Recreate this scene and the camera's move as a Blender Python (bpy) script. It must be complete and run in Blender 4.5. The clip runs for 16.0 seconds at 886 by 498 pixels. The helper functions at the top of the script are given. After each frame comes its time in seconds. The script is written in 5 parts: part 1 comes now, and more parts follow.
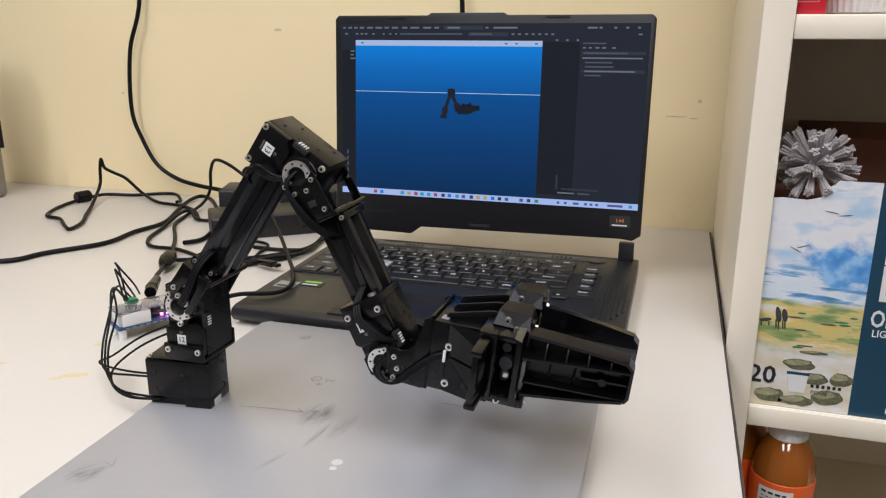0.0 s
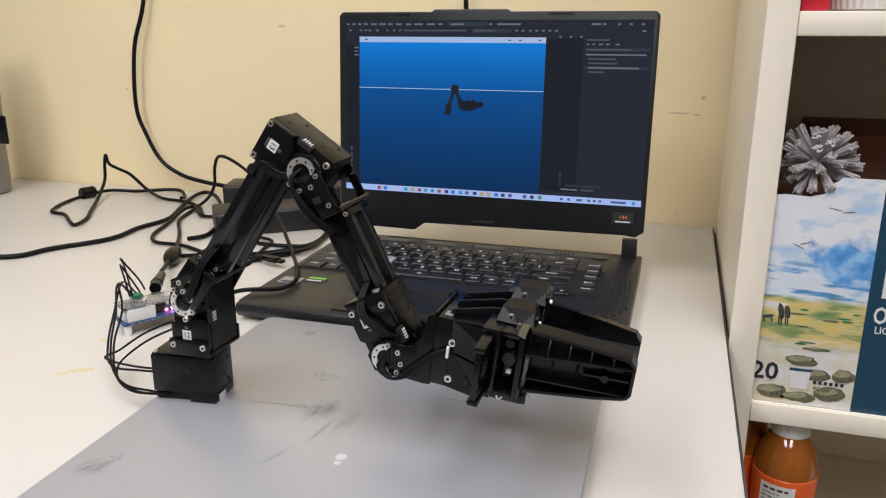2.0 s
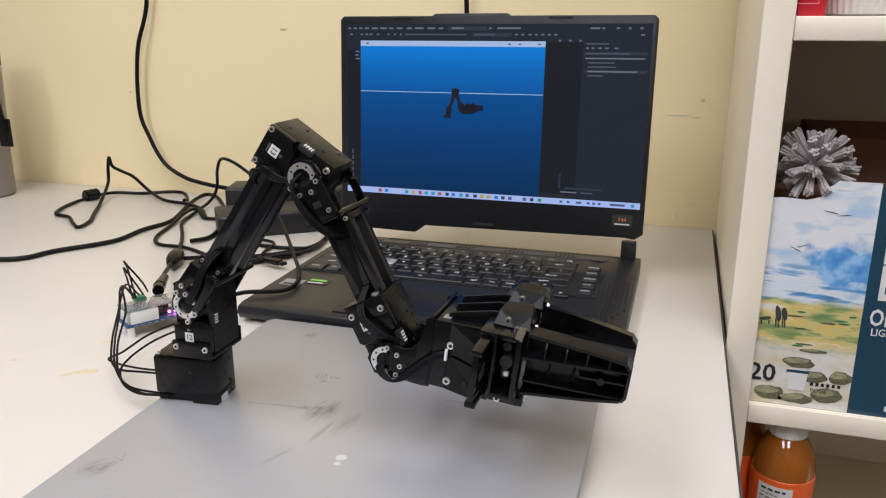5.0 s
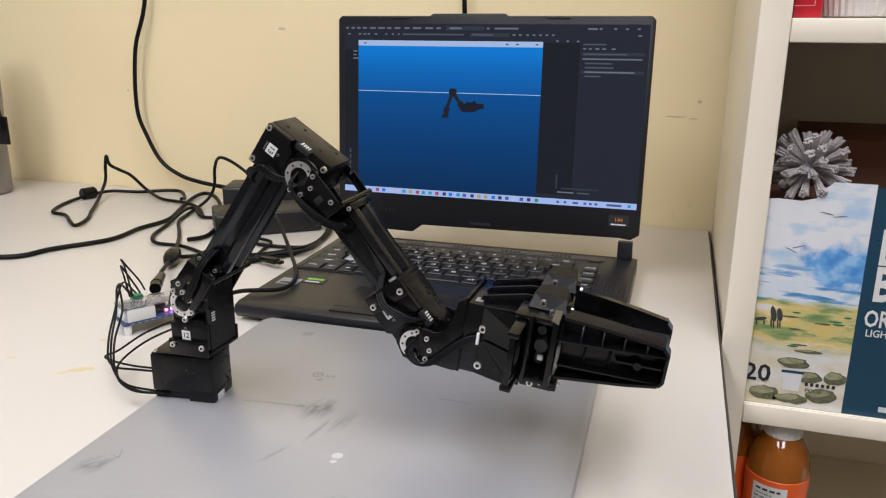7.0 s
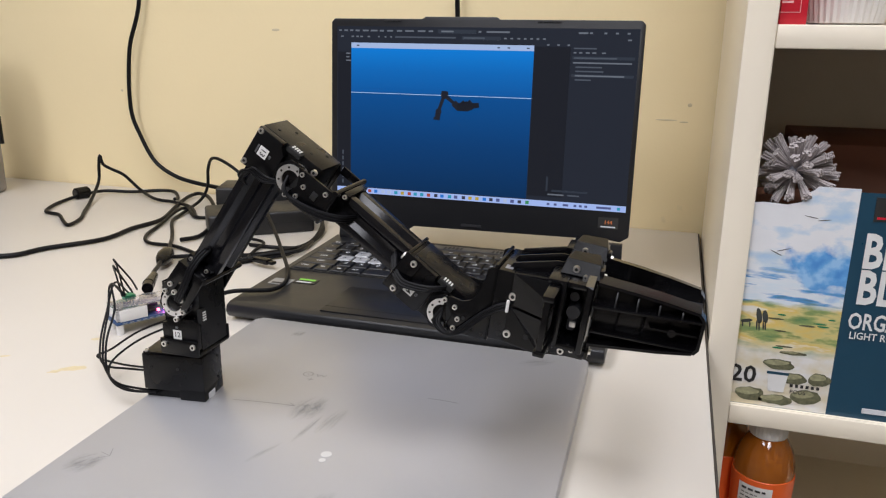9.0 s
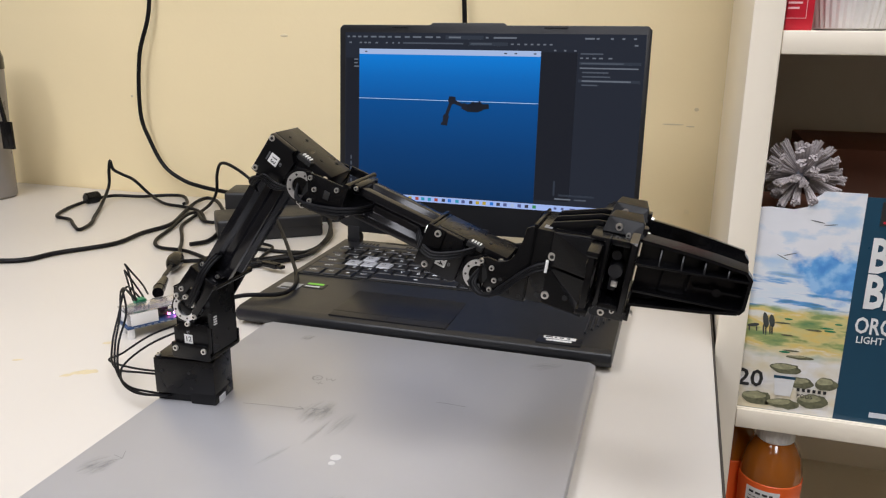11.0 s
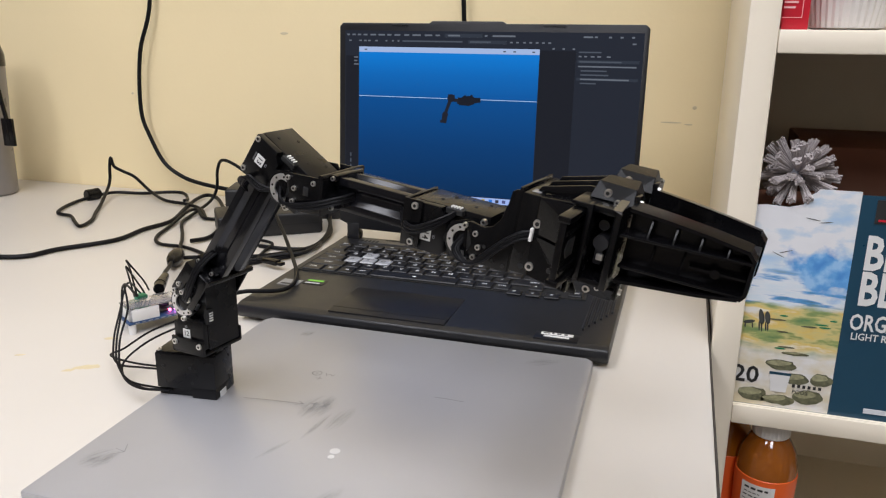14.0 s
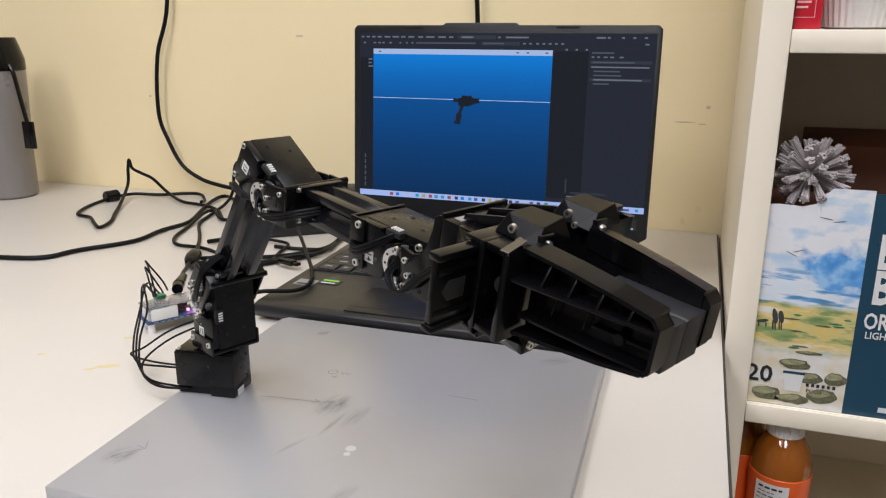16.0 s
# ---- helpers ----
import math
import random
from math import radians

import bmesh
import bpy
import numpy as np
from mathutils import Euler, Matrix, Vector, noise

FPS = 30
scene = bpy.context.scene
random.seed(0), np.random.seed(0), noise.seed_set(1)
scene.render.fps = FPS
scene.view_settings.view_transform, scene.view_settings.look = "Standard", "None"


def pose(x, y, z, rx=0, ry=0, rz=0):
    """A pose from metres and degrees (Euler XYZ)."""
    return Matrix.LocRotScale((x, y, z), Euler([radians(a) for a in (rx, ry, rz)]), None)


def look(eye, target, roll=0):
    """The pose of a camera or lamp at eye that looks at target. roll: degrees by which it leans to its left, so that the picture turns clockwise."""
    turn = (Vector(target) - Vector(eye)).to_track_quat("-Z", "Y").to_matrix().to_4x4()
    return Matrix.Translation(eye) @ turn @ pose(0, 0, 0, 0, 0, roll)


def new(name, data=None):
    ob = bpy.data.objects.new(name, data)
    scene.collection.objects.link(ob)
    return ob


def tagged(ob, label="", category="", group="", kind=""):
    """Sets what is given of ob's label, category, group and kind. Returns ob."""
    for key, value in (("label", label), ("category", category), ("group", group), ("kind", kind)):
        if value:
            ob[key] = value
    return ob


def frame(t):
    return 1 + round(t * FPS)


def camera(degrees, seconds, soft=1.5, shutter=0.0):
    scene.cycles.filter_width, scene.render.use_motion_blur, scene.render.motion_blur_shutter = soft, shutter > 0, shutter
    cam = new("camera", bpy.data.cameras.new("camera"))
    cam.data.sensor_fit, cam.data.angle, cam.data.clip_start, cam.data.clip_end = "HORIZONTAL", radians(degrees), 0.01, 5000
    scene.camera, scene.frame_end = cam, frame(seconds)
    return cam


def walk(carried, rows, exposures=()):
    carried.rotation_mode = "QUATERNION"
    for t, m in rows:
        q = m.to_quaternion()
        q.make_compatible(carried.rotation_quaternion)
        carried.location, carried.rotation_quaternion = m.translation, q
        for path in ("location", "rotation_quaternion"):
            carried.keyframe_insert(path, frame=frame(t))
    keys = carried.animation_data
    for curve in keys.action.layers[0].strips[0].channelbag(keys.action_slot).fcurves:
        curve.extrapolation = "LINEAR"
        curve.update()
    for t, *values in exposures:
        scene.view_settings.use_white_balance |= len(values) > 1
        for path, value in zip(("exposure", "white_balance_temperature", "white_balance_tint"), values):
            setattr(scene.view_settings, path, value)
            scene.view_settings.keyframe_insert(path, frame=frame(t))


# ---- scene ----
cam = camera(60.06, 16.0, soft=1.2)
PATH = [
    (0, (0.3233, -0.4316, 0.2621), (0.0450, 0.4897, -0.0098), 0.09),
    (0.5, (0.3244, -0.4330, 0.2644), (0.0455, 0.4875, -0.0093), 0.06),
    (1, (0.3254, -0.4332, 0.2637), (0.0447, 0.4863, -0.0116), 0.04),
    (1.5, (0.3245, -0.4332, 0.2635), (0.0424, 0.4853, -0.0136), 0.07),
    (2, (0.3237, -0.4338, 0.2629), (0.0418, 0.4849, -0.0139), 0.09),
    (2.5, (0.3257, -0.4353, 0.2637), (0.0437, 0.4833, -0.0131), 0.05),
    (3, (0.3268, -0.4367, 0.2645), (0.0440, 0.4817, -0.0124), -0.04),
    (3.5, (0.3268, -0.4380, 0.2641), (0.0432, 0.4803, -0.0120), -0.07),
    (4, (0.3275, -0.4385, 0.2650), (0.0418, 0.4791, -0.0115), -0.05),
    (6.5, (0.3279, -0.4384, 0.2667), (0.0451, 0.4804, -0.0083), 0.21),
    (7, (0.3286, -0.4400, 0.2661), (0.0467, 0.4790, -0.0095), 0.31),
    (7.5, (0.3305, -0.4414, 0.2667), (0.0504, 0.4780, -0.0096), 0.40),
    (8, (0.3303, -0.4419, 0.2664), (0.0540, 0.4785, -0.0102), 0.53),
    (8.5, (0.3329, -0.4422, 0.2677), (0.0581, 0.4787, -0.0086), 0.63),
    (9, (0.3343, -0.4450, 0.2686), (0.0589, 0.4762, -0.0060), 0.68),
    (11.5, (0.3349, -0.4511, 0.2713), (0.0496, 0.4687, 0.0019), 0.47),
    (12, (0.3351, -0.4531, 0.2708), (0.0501, 0.4671, 0.0024), 0.46),
    (12.5, (0.3361, -0.4534, 0.2709), (0.0534, 0.4673, 0.0019), 0.55),
    (13, (0.3369, -0.4520, 0.2711), (0.0555, 0.4684, -0.0003), 0.62),
    (13.5, (0.3352, -0.4522, 0.2700), (0.0544, 0.4681, -0.0023), 0.69),
    (14, (0.3374, -0.4548, 0.2721), (0.0537, 0.4642, -0.0015), 0.60),
    (14.5, (0.3386, -0.4561, 0.2725), (0.0514, 0.4618, -0.0014), 0.47),
    (15, (0.3400, -0.4556, 0.2729), (0.0485, 0.4605, -0.0023), 0.32),
    (15.5, (0.3405, -0.4568, 0.2729), (0.0437, 0.4575, -0.0027), 0.18),
    (16, (0.3399, -0.4607, 0.2742), (0.0381, 0.4524, 0.0003), 0.15),
]
walk(cam, [(t, look(eye, target, roll)) for t, eye, target, roll in PATH])

# ---------------------------------------------------------------- light
world = bpy.data.worlds.new("world")
world.use_nodes = True
world.node_tree.nodes["Background"].inputs[0].default_value = (0.9, 0.85, 0.75, 1)
world.node_tree.nodes["Background"].inputs[1].default_value = 0.05
scene.world = world
scene.view_settings.exposure = 0.0
CEIL = 1.95          # ceiling height above the desk top
LIGHTS = [(-0.60, -0.45), (0.70, -0.45), (-0.60, -1.9), (0.70, -1.9)]
for lx, ly in LIGHTS:
    lamp = bpy.data.lights.new("ceiling_lamp", "AREA")
    lamp.shape, lamp.size, lamp.size_y = "RECTANGLE", 0.56, 1.16
    # the rear pair, out of view, is stronger: frontal fill for upright faces
    lamp.energy, lamp.color = (15.2 if ly > -1 else 28.5), (0.868, 0.865, 0.948)
    lo = new("ceiling_lamp", lamp)
    lo.matrix_world = pose(lx, ly, CEIL - 0.03)


# ---------------------------------------------------------------- materials
def mat(name, color, rough=0.5, metal=0.0, vary=0.12, scale=40.0, bump=0.1, fine=600.0, spec=0.5, coat=0.0, trans=0.0):
    m = bpy.data.materials.new(name)
    m.use_nodes = True
    nt = m.node_tree
    b = nt.nodes["Principled BSDF"]
    b.inputs["Metallic"].default_value = metal
    b.inputs["Specular IOR Level"].default_value = spec
    b.inputs["Coat Weight"].default_value = coat
    b.inputs["Transmission Weight"].default_value = trans
    tc = nt.nodes.new("ShaderNodeTexCoord")
    n1 = nt.nodes.new("ShaderNodeTexNoise")
    n1.inputs["Scale"].default_value, n1.inputs["Detail"].default_value = scale, 6
    n2 = nt.nodes.new("ShaderNodeTexNoise")
    n2.inputs["Scale"].default_value, n2.inputs["Detail"].default_value = fine, 3
    nt.links.new(tc.outputs["Object"], n1.inputs["Vector"])
    nt.links.new(tc.outputs["Object"], n2.inputs["Vector"])
    mix = nt.nodes.new("ShaderNodeMix")
    mix.data_type = "RGBA"
    mix.inputs[6].default_value = (*[c * (1 - vary) for c in color], 1)
    mix.inputs[7].default_value = (*[min(1, c * (1 + vary)) for c in color], 1)
    nt.links.new(n1.outputs["Fac"], mix.inputs[0])
    nt.links.new(mix.outputs[2], b.inputs["Base Color"])
    mr = nt.nodes.new("ShaderNodeMapRange")
    mr.inputs[3].default_value, mr.inputs[4].default_value = max(0.02, rough - 0.08), min(1, rough + 0.08)
    nt.links.new(n1.outputs["Fac"], mr.inputs[0])
    nt.links.new(mr.outputs[0], b.inputs["Roughness"])
    if bump:
        bp = nt.nodes.new("ShaderNodeBump")
        bp.inputs["Strength"].default_value, bp.inputs["Distance"].default_value = bump, 0.0005
        nt.links.new(n2.outputs["Fac"], bp.inputs["Height"])
        nt.links.new(bp.outputs[0], b.inputs["Normal"])
    return m


def glow(name, color, strength):
    m = bpy.data.materials.new(name)
    m.use_nodes = True
    b = m.node_tree.nodes["Principled BSDF"]
    b.inputs["Base Color"].default_value = (0.003, 0.003, 0.003, 1)
    b.inputs["Roughness"].default_value = 0.35
    b.inputs["Specular IOR Level"].default_value = 0.06
    b.inputs["Emission Color"].default_value = (*color, 1)
    b.inputs["Emission Strength"].default_value = strength
    return m


def glow_ramp(name, stops, strength):
    """A screen area whose light runs through colours from its lower to its upper edge."""
    m = glow(name, (0, 0, 0), strength)
    nt = m.node_tree
    tc = nt.nodes.new("ShaderNodeTexCoord")
    sep = nt.nodes.new("ShaderNodeSeparateXYZ")
    rp = nt.nodes.new("ShaderNodeValToRGB")
    while len(rp.color_ramp.elements) < len(stops):
        rp.color_ramp.elements.new(0.5)
    for el, (p, c) in zip(rp.color_ramp.elements, stops):
        el.position, el.color = p, (*c, 1)
    nt.links.new(tc.outputs["Generated"], sep.inputs[0])
    nt.links.new(sep.outputs[2], rp.inputs[0])
    nt.links.new(rp.outputs[0], nt.nodes["Principled BSDF"].inputs["Emission Color"])
    return m


M_WALL = mat("wall_paint", (0.86, 0.72, 0.44), 0.55, vary=0.04, scale=5, bump=0.35, fine=180)
# unseen walls and floor, kept dark so that black parts mirror less light
M_DARKWALL = mat("unseen_dark_wall", (0.26, 0.24, 0.205), 0.7, vary=0.04, scale=3, bump=0.2)
M_CEIL = mat("ceiling_paint", (0.6, 0.59, 0.57), 0.8, vary=0.04)
M_FLOOR = mat("unseen_dark_floor", (0.14, 0.12, 0.10), 0.5, vary=0.2, scale=8)
M_DESK = mat("desk_laminate", (0.61, 0.572, 0.515), 0.34, vary=0.035, scale=7, bump=0.05, fine=900)
M_EDGE = mat("desk_edge", (0.62, 0.56, 0.47), 0.4, vary=0.08)
M_SHELF = mat("shelf_paint", (0.83, 0.755, 0.615), 0.35, vary=0.03, scale=9, bump=0.08, fine=400)
M_SLAB = mat("brushed_aluminium", (0.450, 0.450, 0.468), 0.40, metal=0.42, vary=0.07, scale=14, bump=0.06, fine=1500)
M_SERVO = mat("servo_case", (0.0030, 0.0030, 0.0036), 0.28, vary=0.25, bump=0.10, fine=1800, spec=0.27)
M_ANOD = mat("black_anodised", (0.0026, 0.0026, 0.0032), 0.22, vary=0.25, bump=0.05, fine=1500, spec=0.28)
M_TUBE = mat("black_extrusion", (0.006, 0.006, 0.0075), 0.17, metal=0.10, vary=0.2, bump=0.02, spec=0.38)
M_PLAST = mat("moulded_black_plastic", (0.0024, 0.0024, 0.0029), 0.25, vary=0.25, bump=0.06, fine=1400, spec=0.30)
M_GLOSS = mat("glossy_black_chamfer", (0.012, 0.012, 0.014), 0.16, vary=0.2, bump=0.02, spec=1.0, coat=0.6)
M_SATIN = mat("satin_black_plastic", (0.0024, 0.0024, 0.0029), 0.30, vary=0.25, bump=0.06, fine=1400, spec=0.17)
M_PAD = mat("rubber_pad", (0.017, 0.017, 0.020), 0.5, vary=0.15, bump=0.2)
M_STEEL = mat("screw_steel", (0.80, 0.78, 0.75), 0.36, metal=1.0, vary=0.1)
M_HORN = mat("horn_aluminium", (0.82, 0.82, 0.83), 0.38, metal=1.0, vary=0.08)
M_DARK = mat("socket_dark", (0.006, 0.006, 0.006), 0.7, vary=0.1)
M_WHITE = mat("white_plastic", (0.75, 0.74, 0.72), 0.45, vary=0.05)
M_LABEL = mat("label_white", (0.72, 0.72, 0.70), 0.5, vary=0.04)
M_CABLE = mat("cable_rubber", (0.0045, 0.0045, 0.0055), 0.45, vary=0.2, bump=0.1, spec=0.16)
M_LAP = mat("laptop_shell", (0.0125, 0.0130, 0.0150), 0.38, vary=0.15, scale=30, bump=0.1, fine=2500, spec=0.4)
M_LID = mat("laptop_bezel", (0.0095, 0.0100, 0.0120), 0.45, vary=0.1, bump=0.12, fine=2500, spec=0.35)
M_KEY = mat("key_black", (0.009, 0.009, 0.0105), 0.36, vary=0.1, bump=0.08, fine=2500, spec=0.32)
M_KEYW = mat("key_clear", (0.34, 0.35, 0.37), 0.3, vary=0.1)
M_INK = mat("legend_print", (0.64, 0.66, 0.69), 0.5, vary=0.05)
M_GREEN = mat("green_sticker", (0.18, 0.55, 0.05), 0.4, vary=0.05)
M_SILVER = mat("silver_sticker", (0.30, 0.31, 0.33), 0.35, metal=0.4, vary=0.1)
M_GRAPH = mat("pencil_graphite", (0.26, 0.26, 0.265), 0.6, vary=0.3, scale=300)
M_STAIN = mat("yellow_stain", (0.62, 0.53, 0.33), 0.4, vary=0.15, scale=200)
M_TEAL = mat("teal_card", (0.012, 0.055, 0.095), 0.3, vary=0.1, scale=20)
M_CARD = mat("brown_card", (0.22, 0.095, 0.06), 0.75, vary=0.15, scale=30)
M_RED = mat("red_card", (0.55, 0.012, 0.03), 0.4, vary=0.06)
M_CUP = mat("white_ceramic", (0.62, 0.60, 0.58), 0.3, vary=0.05)
M_SPIKE = mat("grey_bristle", (0.40, 0.36, 0.355), 0.7, vary=0.45, scale=260, bump=0.4)
M_JUICE = mat("orange_juice", (0.29, 0.082, 0.006), 0.10, vary=0.15, scale=25, coat=0.5)
M_OLABEL = mat("orange_label", (0.85, 0.13, 0.02), 0.4, vary=0.06)
M_GREY = mat("grey_tumbler", (0.20, 0.185, 0.175), 0.3, vary=0.1)
M_TEXT = mat("black_print", (0.02, 0.02, 0.02), 0.5, vary=0.1)
M_PCB = mat("blue_board", (0.02, 0.06, 0.16), 0.4, vary=0.2, scale=200)
M_LEAF = mat("green_terminal", (0.02, 0.22, 0.10), 0.4, vary=0.1)
M_TAPE = mat("clear_tape", (0.86, 0.73, 0.46), 0.16, vary=0.05, scale=90, bump=0.8, fine=160)
M_GREYPRINT = mat("grey_print", (0.09, 0.09, 0.095), 0.5, vary=0.1)
M_CLEAR = mat("clear_acrylic", (0.86, 0.86, 0.90), 0.10, vary=0.02, trans=0.86, bump=0)


# ---------------------------------------------------------------- mesh helpers
def box(bm, x0, x1, y0, y1, z0, z1, bevel=0.0, m=None, seg=2):
    r = bmesh.ops.create_cube(bm, size=1.0)
    vs = r["verts"]
    for v in vs:
        v.co = Vector(((x0 + x1) / 2 + v.co.x * (x1 - x0), (y0 + y1) / 2 + v.co.y * (y1 - y0), (z0 + z1) / 2 + v.co.z * (z1 - z0)))
    if m is not None:
        for v in vs:
            v.co = m @ v.co
    if bevel:
        es = list({e for v in vs for e in v.link_edges})
        bmesh.ops.bevel(bm, geom=es, offset=bevel, segments=seg, profile=0.5, affect="EDGES")
    return bm


def cyl(bm, p0, p1, r0, r1=None, seg=20):
    p0, p1 = Vector(p0), Vector(p1)
    d = p1 - p0
    m = Matrix.Translation((p0 + p1) / 2) @ d.to_track_quat("Z", "Y").to_matrix().to_4x4()
    bmesh.ops.create_cone(bm, cap_ends=True, segments=seg, radius1=r0, radius2=r0 if r1 is None else r1, depth=d.length, matrix=m)
    return bm


def prism(bm, pts, a0, a1, axis="y", bevel=0.0):
    """A flat outline, given in the two other axes, pulled along axis from a0 to a1."""
    def put(p, a):
        return {"y": (p[0], a, p[1]), "z": (p[0], p[1], a), "x": (a, p[0], p[1])}[axis]
    lo = [bm.verts.new(put(p, a0)) for p in pts]
    hi = [bm.verts.new(put(p, a1)) for p in pts]
    fs = [bm.faces.new(lo), bm.faces.new(hi[::-1])]
    n = len(pts)
    for i in range(n):
        fs.append(bm.faces.new((lo[(i + 1) % n], lo[i], hi[i], hi[(i + 1) % n])))
    bmesh.ops.recalc_face_normals(bm, faces=fs)
    if bevel:
        es = list({e for f in fs for e in f.edges})
        bmesh.ops.bevel(bm, geom=es, offset=bevel, segments=2, profile=0.5, affect="EDGES")
    return bm


def lathe(bm, prof, c=(0, 0, 0), seg=32, ribs=0, depth=0.0):
    """Turns (radius, height) pairs round the upright axis through c."""
    rings = []
    for r, z in prof:
        ring = []
        for i in range(seg):
            a = 2 * math.pi * i / seg
            k = 1 - depth * (0.5 + 0.5 * math.cos(a * ribs)) if ribs else 1
            ring.append(bm.verts.new((c[0] + r * k * math.cos(a), c[1] + r * k * math.sin(a), c[2] + z)))
        rings.append(ring)
    for a, b in zip(rings, rings[1:]):
        for i in range(seg):
            bm.faces.new((a[i], a[(i + 1) % seg], b[(i + 1) % seg], b[i]))
    bm.faces.new(rings[0][::-1])
    bm.faces.new(rings[-1])
    return bm


def spline(pts, step=6):
    p = [Vector(q) for q in pts]
    p = [p[0] * 2 - p[1]] + p + [p[-1] * 2 - p[-2]]
    out = []
    for i in range(1, len(p) - 2):
        for k in range(step):
            t = k / step
            a, b, c, d = p[i - 1:i + 3]
            out.append(0.5 * (2 * b + (c - a) * t + (2 * a - 5 * b + 4 * c - d) * t * t + (3 * b - a - 3 * c + d) * t ** 3))
    return out + [p[-2]]


def tube(bm, pts, r, seg=8, step=6):
    line = spline(pts, step)
    rings = []
    up = Vector((0.13, 0.2, 0.97))
    for i, q in enumerate(line):
        d = (line[min(i + 1, len(line) - 1)] - line[max(i - 1, 0)]).normalized()
        s = d.cross(up)
        s = s.normalized() if s.length > 0.05 else d.orthogonal().normalized()
        up = s.cross(d)
        rings.append([bm.verts.new(q + (s * math.cos(2 * math.pi * k / seg) + up * math.sin(2 * math.pi * k / seg)) * r) for k in range(seg)])
    for a, b in zip(rings, rings[1:]):
        for k in range(seg):
            bm.faces.new((a[k], a[(k + 1) % seg], b[(k + 1) % seg], b[k]))
    bm.faces.new(rings[0][::-1])
    bm.faces.new(rings[-1])
    return bm


def mesh_of(name, bm, material, smooth=True):
    bmesh.ops.recalc_face_normals(bm, faces=bm.faces)
    me = bpy.data.meshes.new(name)
    bm.to_mesh(me)
    bm.free()
    me.materials.append(material)
    if smooth:
        for p in me.polygons:
            p.use_smooth = True
        me.set_sharp_from_angle(angle=radians(35))
    return me


def part(name, bm, material, parent=None, label="", at=None):
    ob = new(name, mesh_of(name, bm, material))
    if parent is not None:
        ob.parent = parent
    if at is not None:
        ob.matrix_basis = at
    if label:
        tagged(ob, label)
    return ob


def shared(name, me, parent, at):
    ob = new(name, me)
    ob.parent = parent
    ob.matrix_basis = at
    return ob


def empty(name, at, label, category, group=""):
    ob = new(name)
    ob.empty_display_size = 0.02
    ob.matrix_basis = at
    return tagged(ob, label, category, group)


def words(text, size, material, parent, at, name="lettering", bold=0.0):
    cu = bpy.data.curves.new(name, "FONT")
    cu.body, cu.size, cu.align_x, cu.align_y = text, size, "CENTER", "CENTER"
    cu.extrude, cu.offset, cu.resolution_u = 0.00005, bold, 2
    cu.materials.append(material)
    ob = new(name, cu)
    ob.parent = parent
    ob.matrix_basis = at
    return ob


def B():
    return bmesh.new()


# ---------------------------------------------------------------- the room
def structure(name, bm, material, label, category):
    return tagged(part(name, bm, material), label, category, kind="structure")


WY = 0.654          # the wall behind the desk
structure("wall_north", box(B(), -2.6, 2.0, WY, WY + 0.12, -0.74, CEIL), M_WALL, "cream yellow painted wall behind the desk", "wall")
# out of view: these dark walls and floor only close the room and hold back bounce
structure("wall_south", box(B(), -2.6, 2.0, -3.42, -3.3, -0.74, CEIL), M_DARKWALL, "unseen wall behind the camera, kept dark to cut reflections", "wall")
structure("wall_west", box(B(), -2.72, -2.6, -3.42, WY + 0.12, -0.74, CEIL), M_DARKWALL, "unseen side wall, kept dark to cut reflections", "wall")
structure("wall_east", box(B(), 2.0, 2.12, -3.42, WY + 0.12, -0.74, CEIL), M_DARKWALL, "unseen side wall, kept dark to cut reflections", "wall")
structure("floor", box(B(), -2.72, 2.12, -3.42, WY + 0.12, -0.84, -0.74), M_FLOOR, "unseen brown floor, kept dark to cut reflections", "floor")
structure("ceiling", box(B(), -2.72, 2.12, -3.42, WY + 0.12, CEIL, CEIL + 0.1), M_CEIL, "white painted ceiling", "ceiling")
GLOWPANEL = glow("light_panel", (0.95, 0.97, 1.0), 3.0)
for lx, ly in LIGHTS:
    f = empty("ceiling_light", pose(lx, ly, CEIL - 0.02), "square white ceiling light panel", "ceiling light", "ceiling lights")
    b = B()
    box(b, -0.3, -0.285, -0.6, 0.6, 0, 0.02)
    box(b, 0.285, 0.3, -0.6, 0.6, 0, 0.02)
    box(b, -0.285, 0.285, -0.6, -0.585, 0, 0.02)
    box(b, -0.285, 0.285, 0.585, 0.6, 0, 0.02)
    part("frame", b, M_WHITE, f)
    part("diffuser", box(B(), -0.284, 0.284, -0.584, 0.584, 0.005, 0.018), GLOWPANEL, f)

# wall marks: scuffs and a bit of clear tape
for x, z, w, h in ((0.351, 0.175, 0.006, 0.005), (-0.267, 0.266, 0.014, 0.004), (0.322, 0.154, 0.030, 0.0022), (-0.56, 0.165, 0.005, 0.004), (0.345, 0.152, 0.012, 0.002)):
    b = B()
    bmesh.ops.create_icosphere(b, subdivisions=2, radius=1.0, matrix=Matrix.Translation((x, WY, z)) @ Matrix.Diagonal((w / 2, 0.0006, h / 2, 1)))
    tagged(part("wall_scuff", b, mat("scuff", (0.62, 0.52, 0.34), 0.7)), "small grey scuff mark on the cream wall", "scuff mark")
b = B()
random.seed(4)
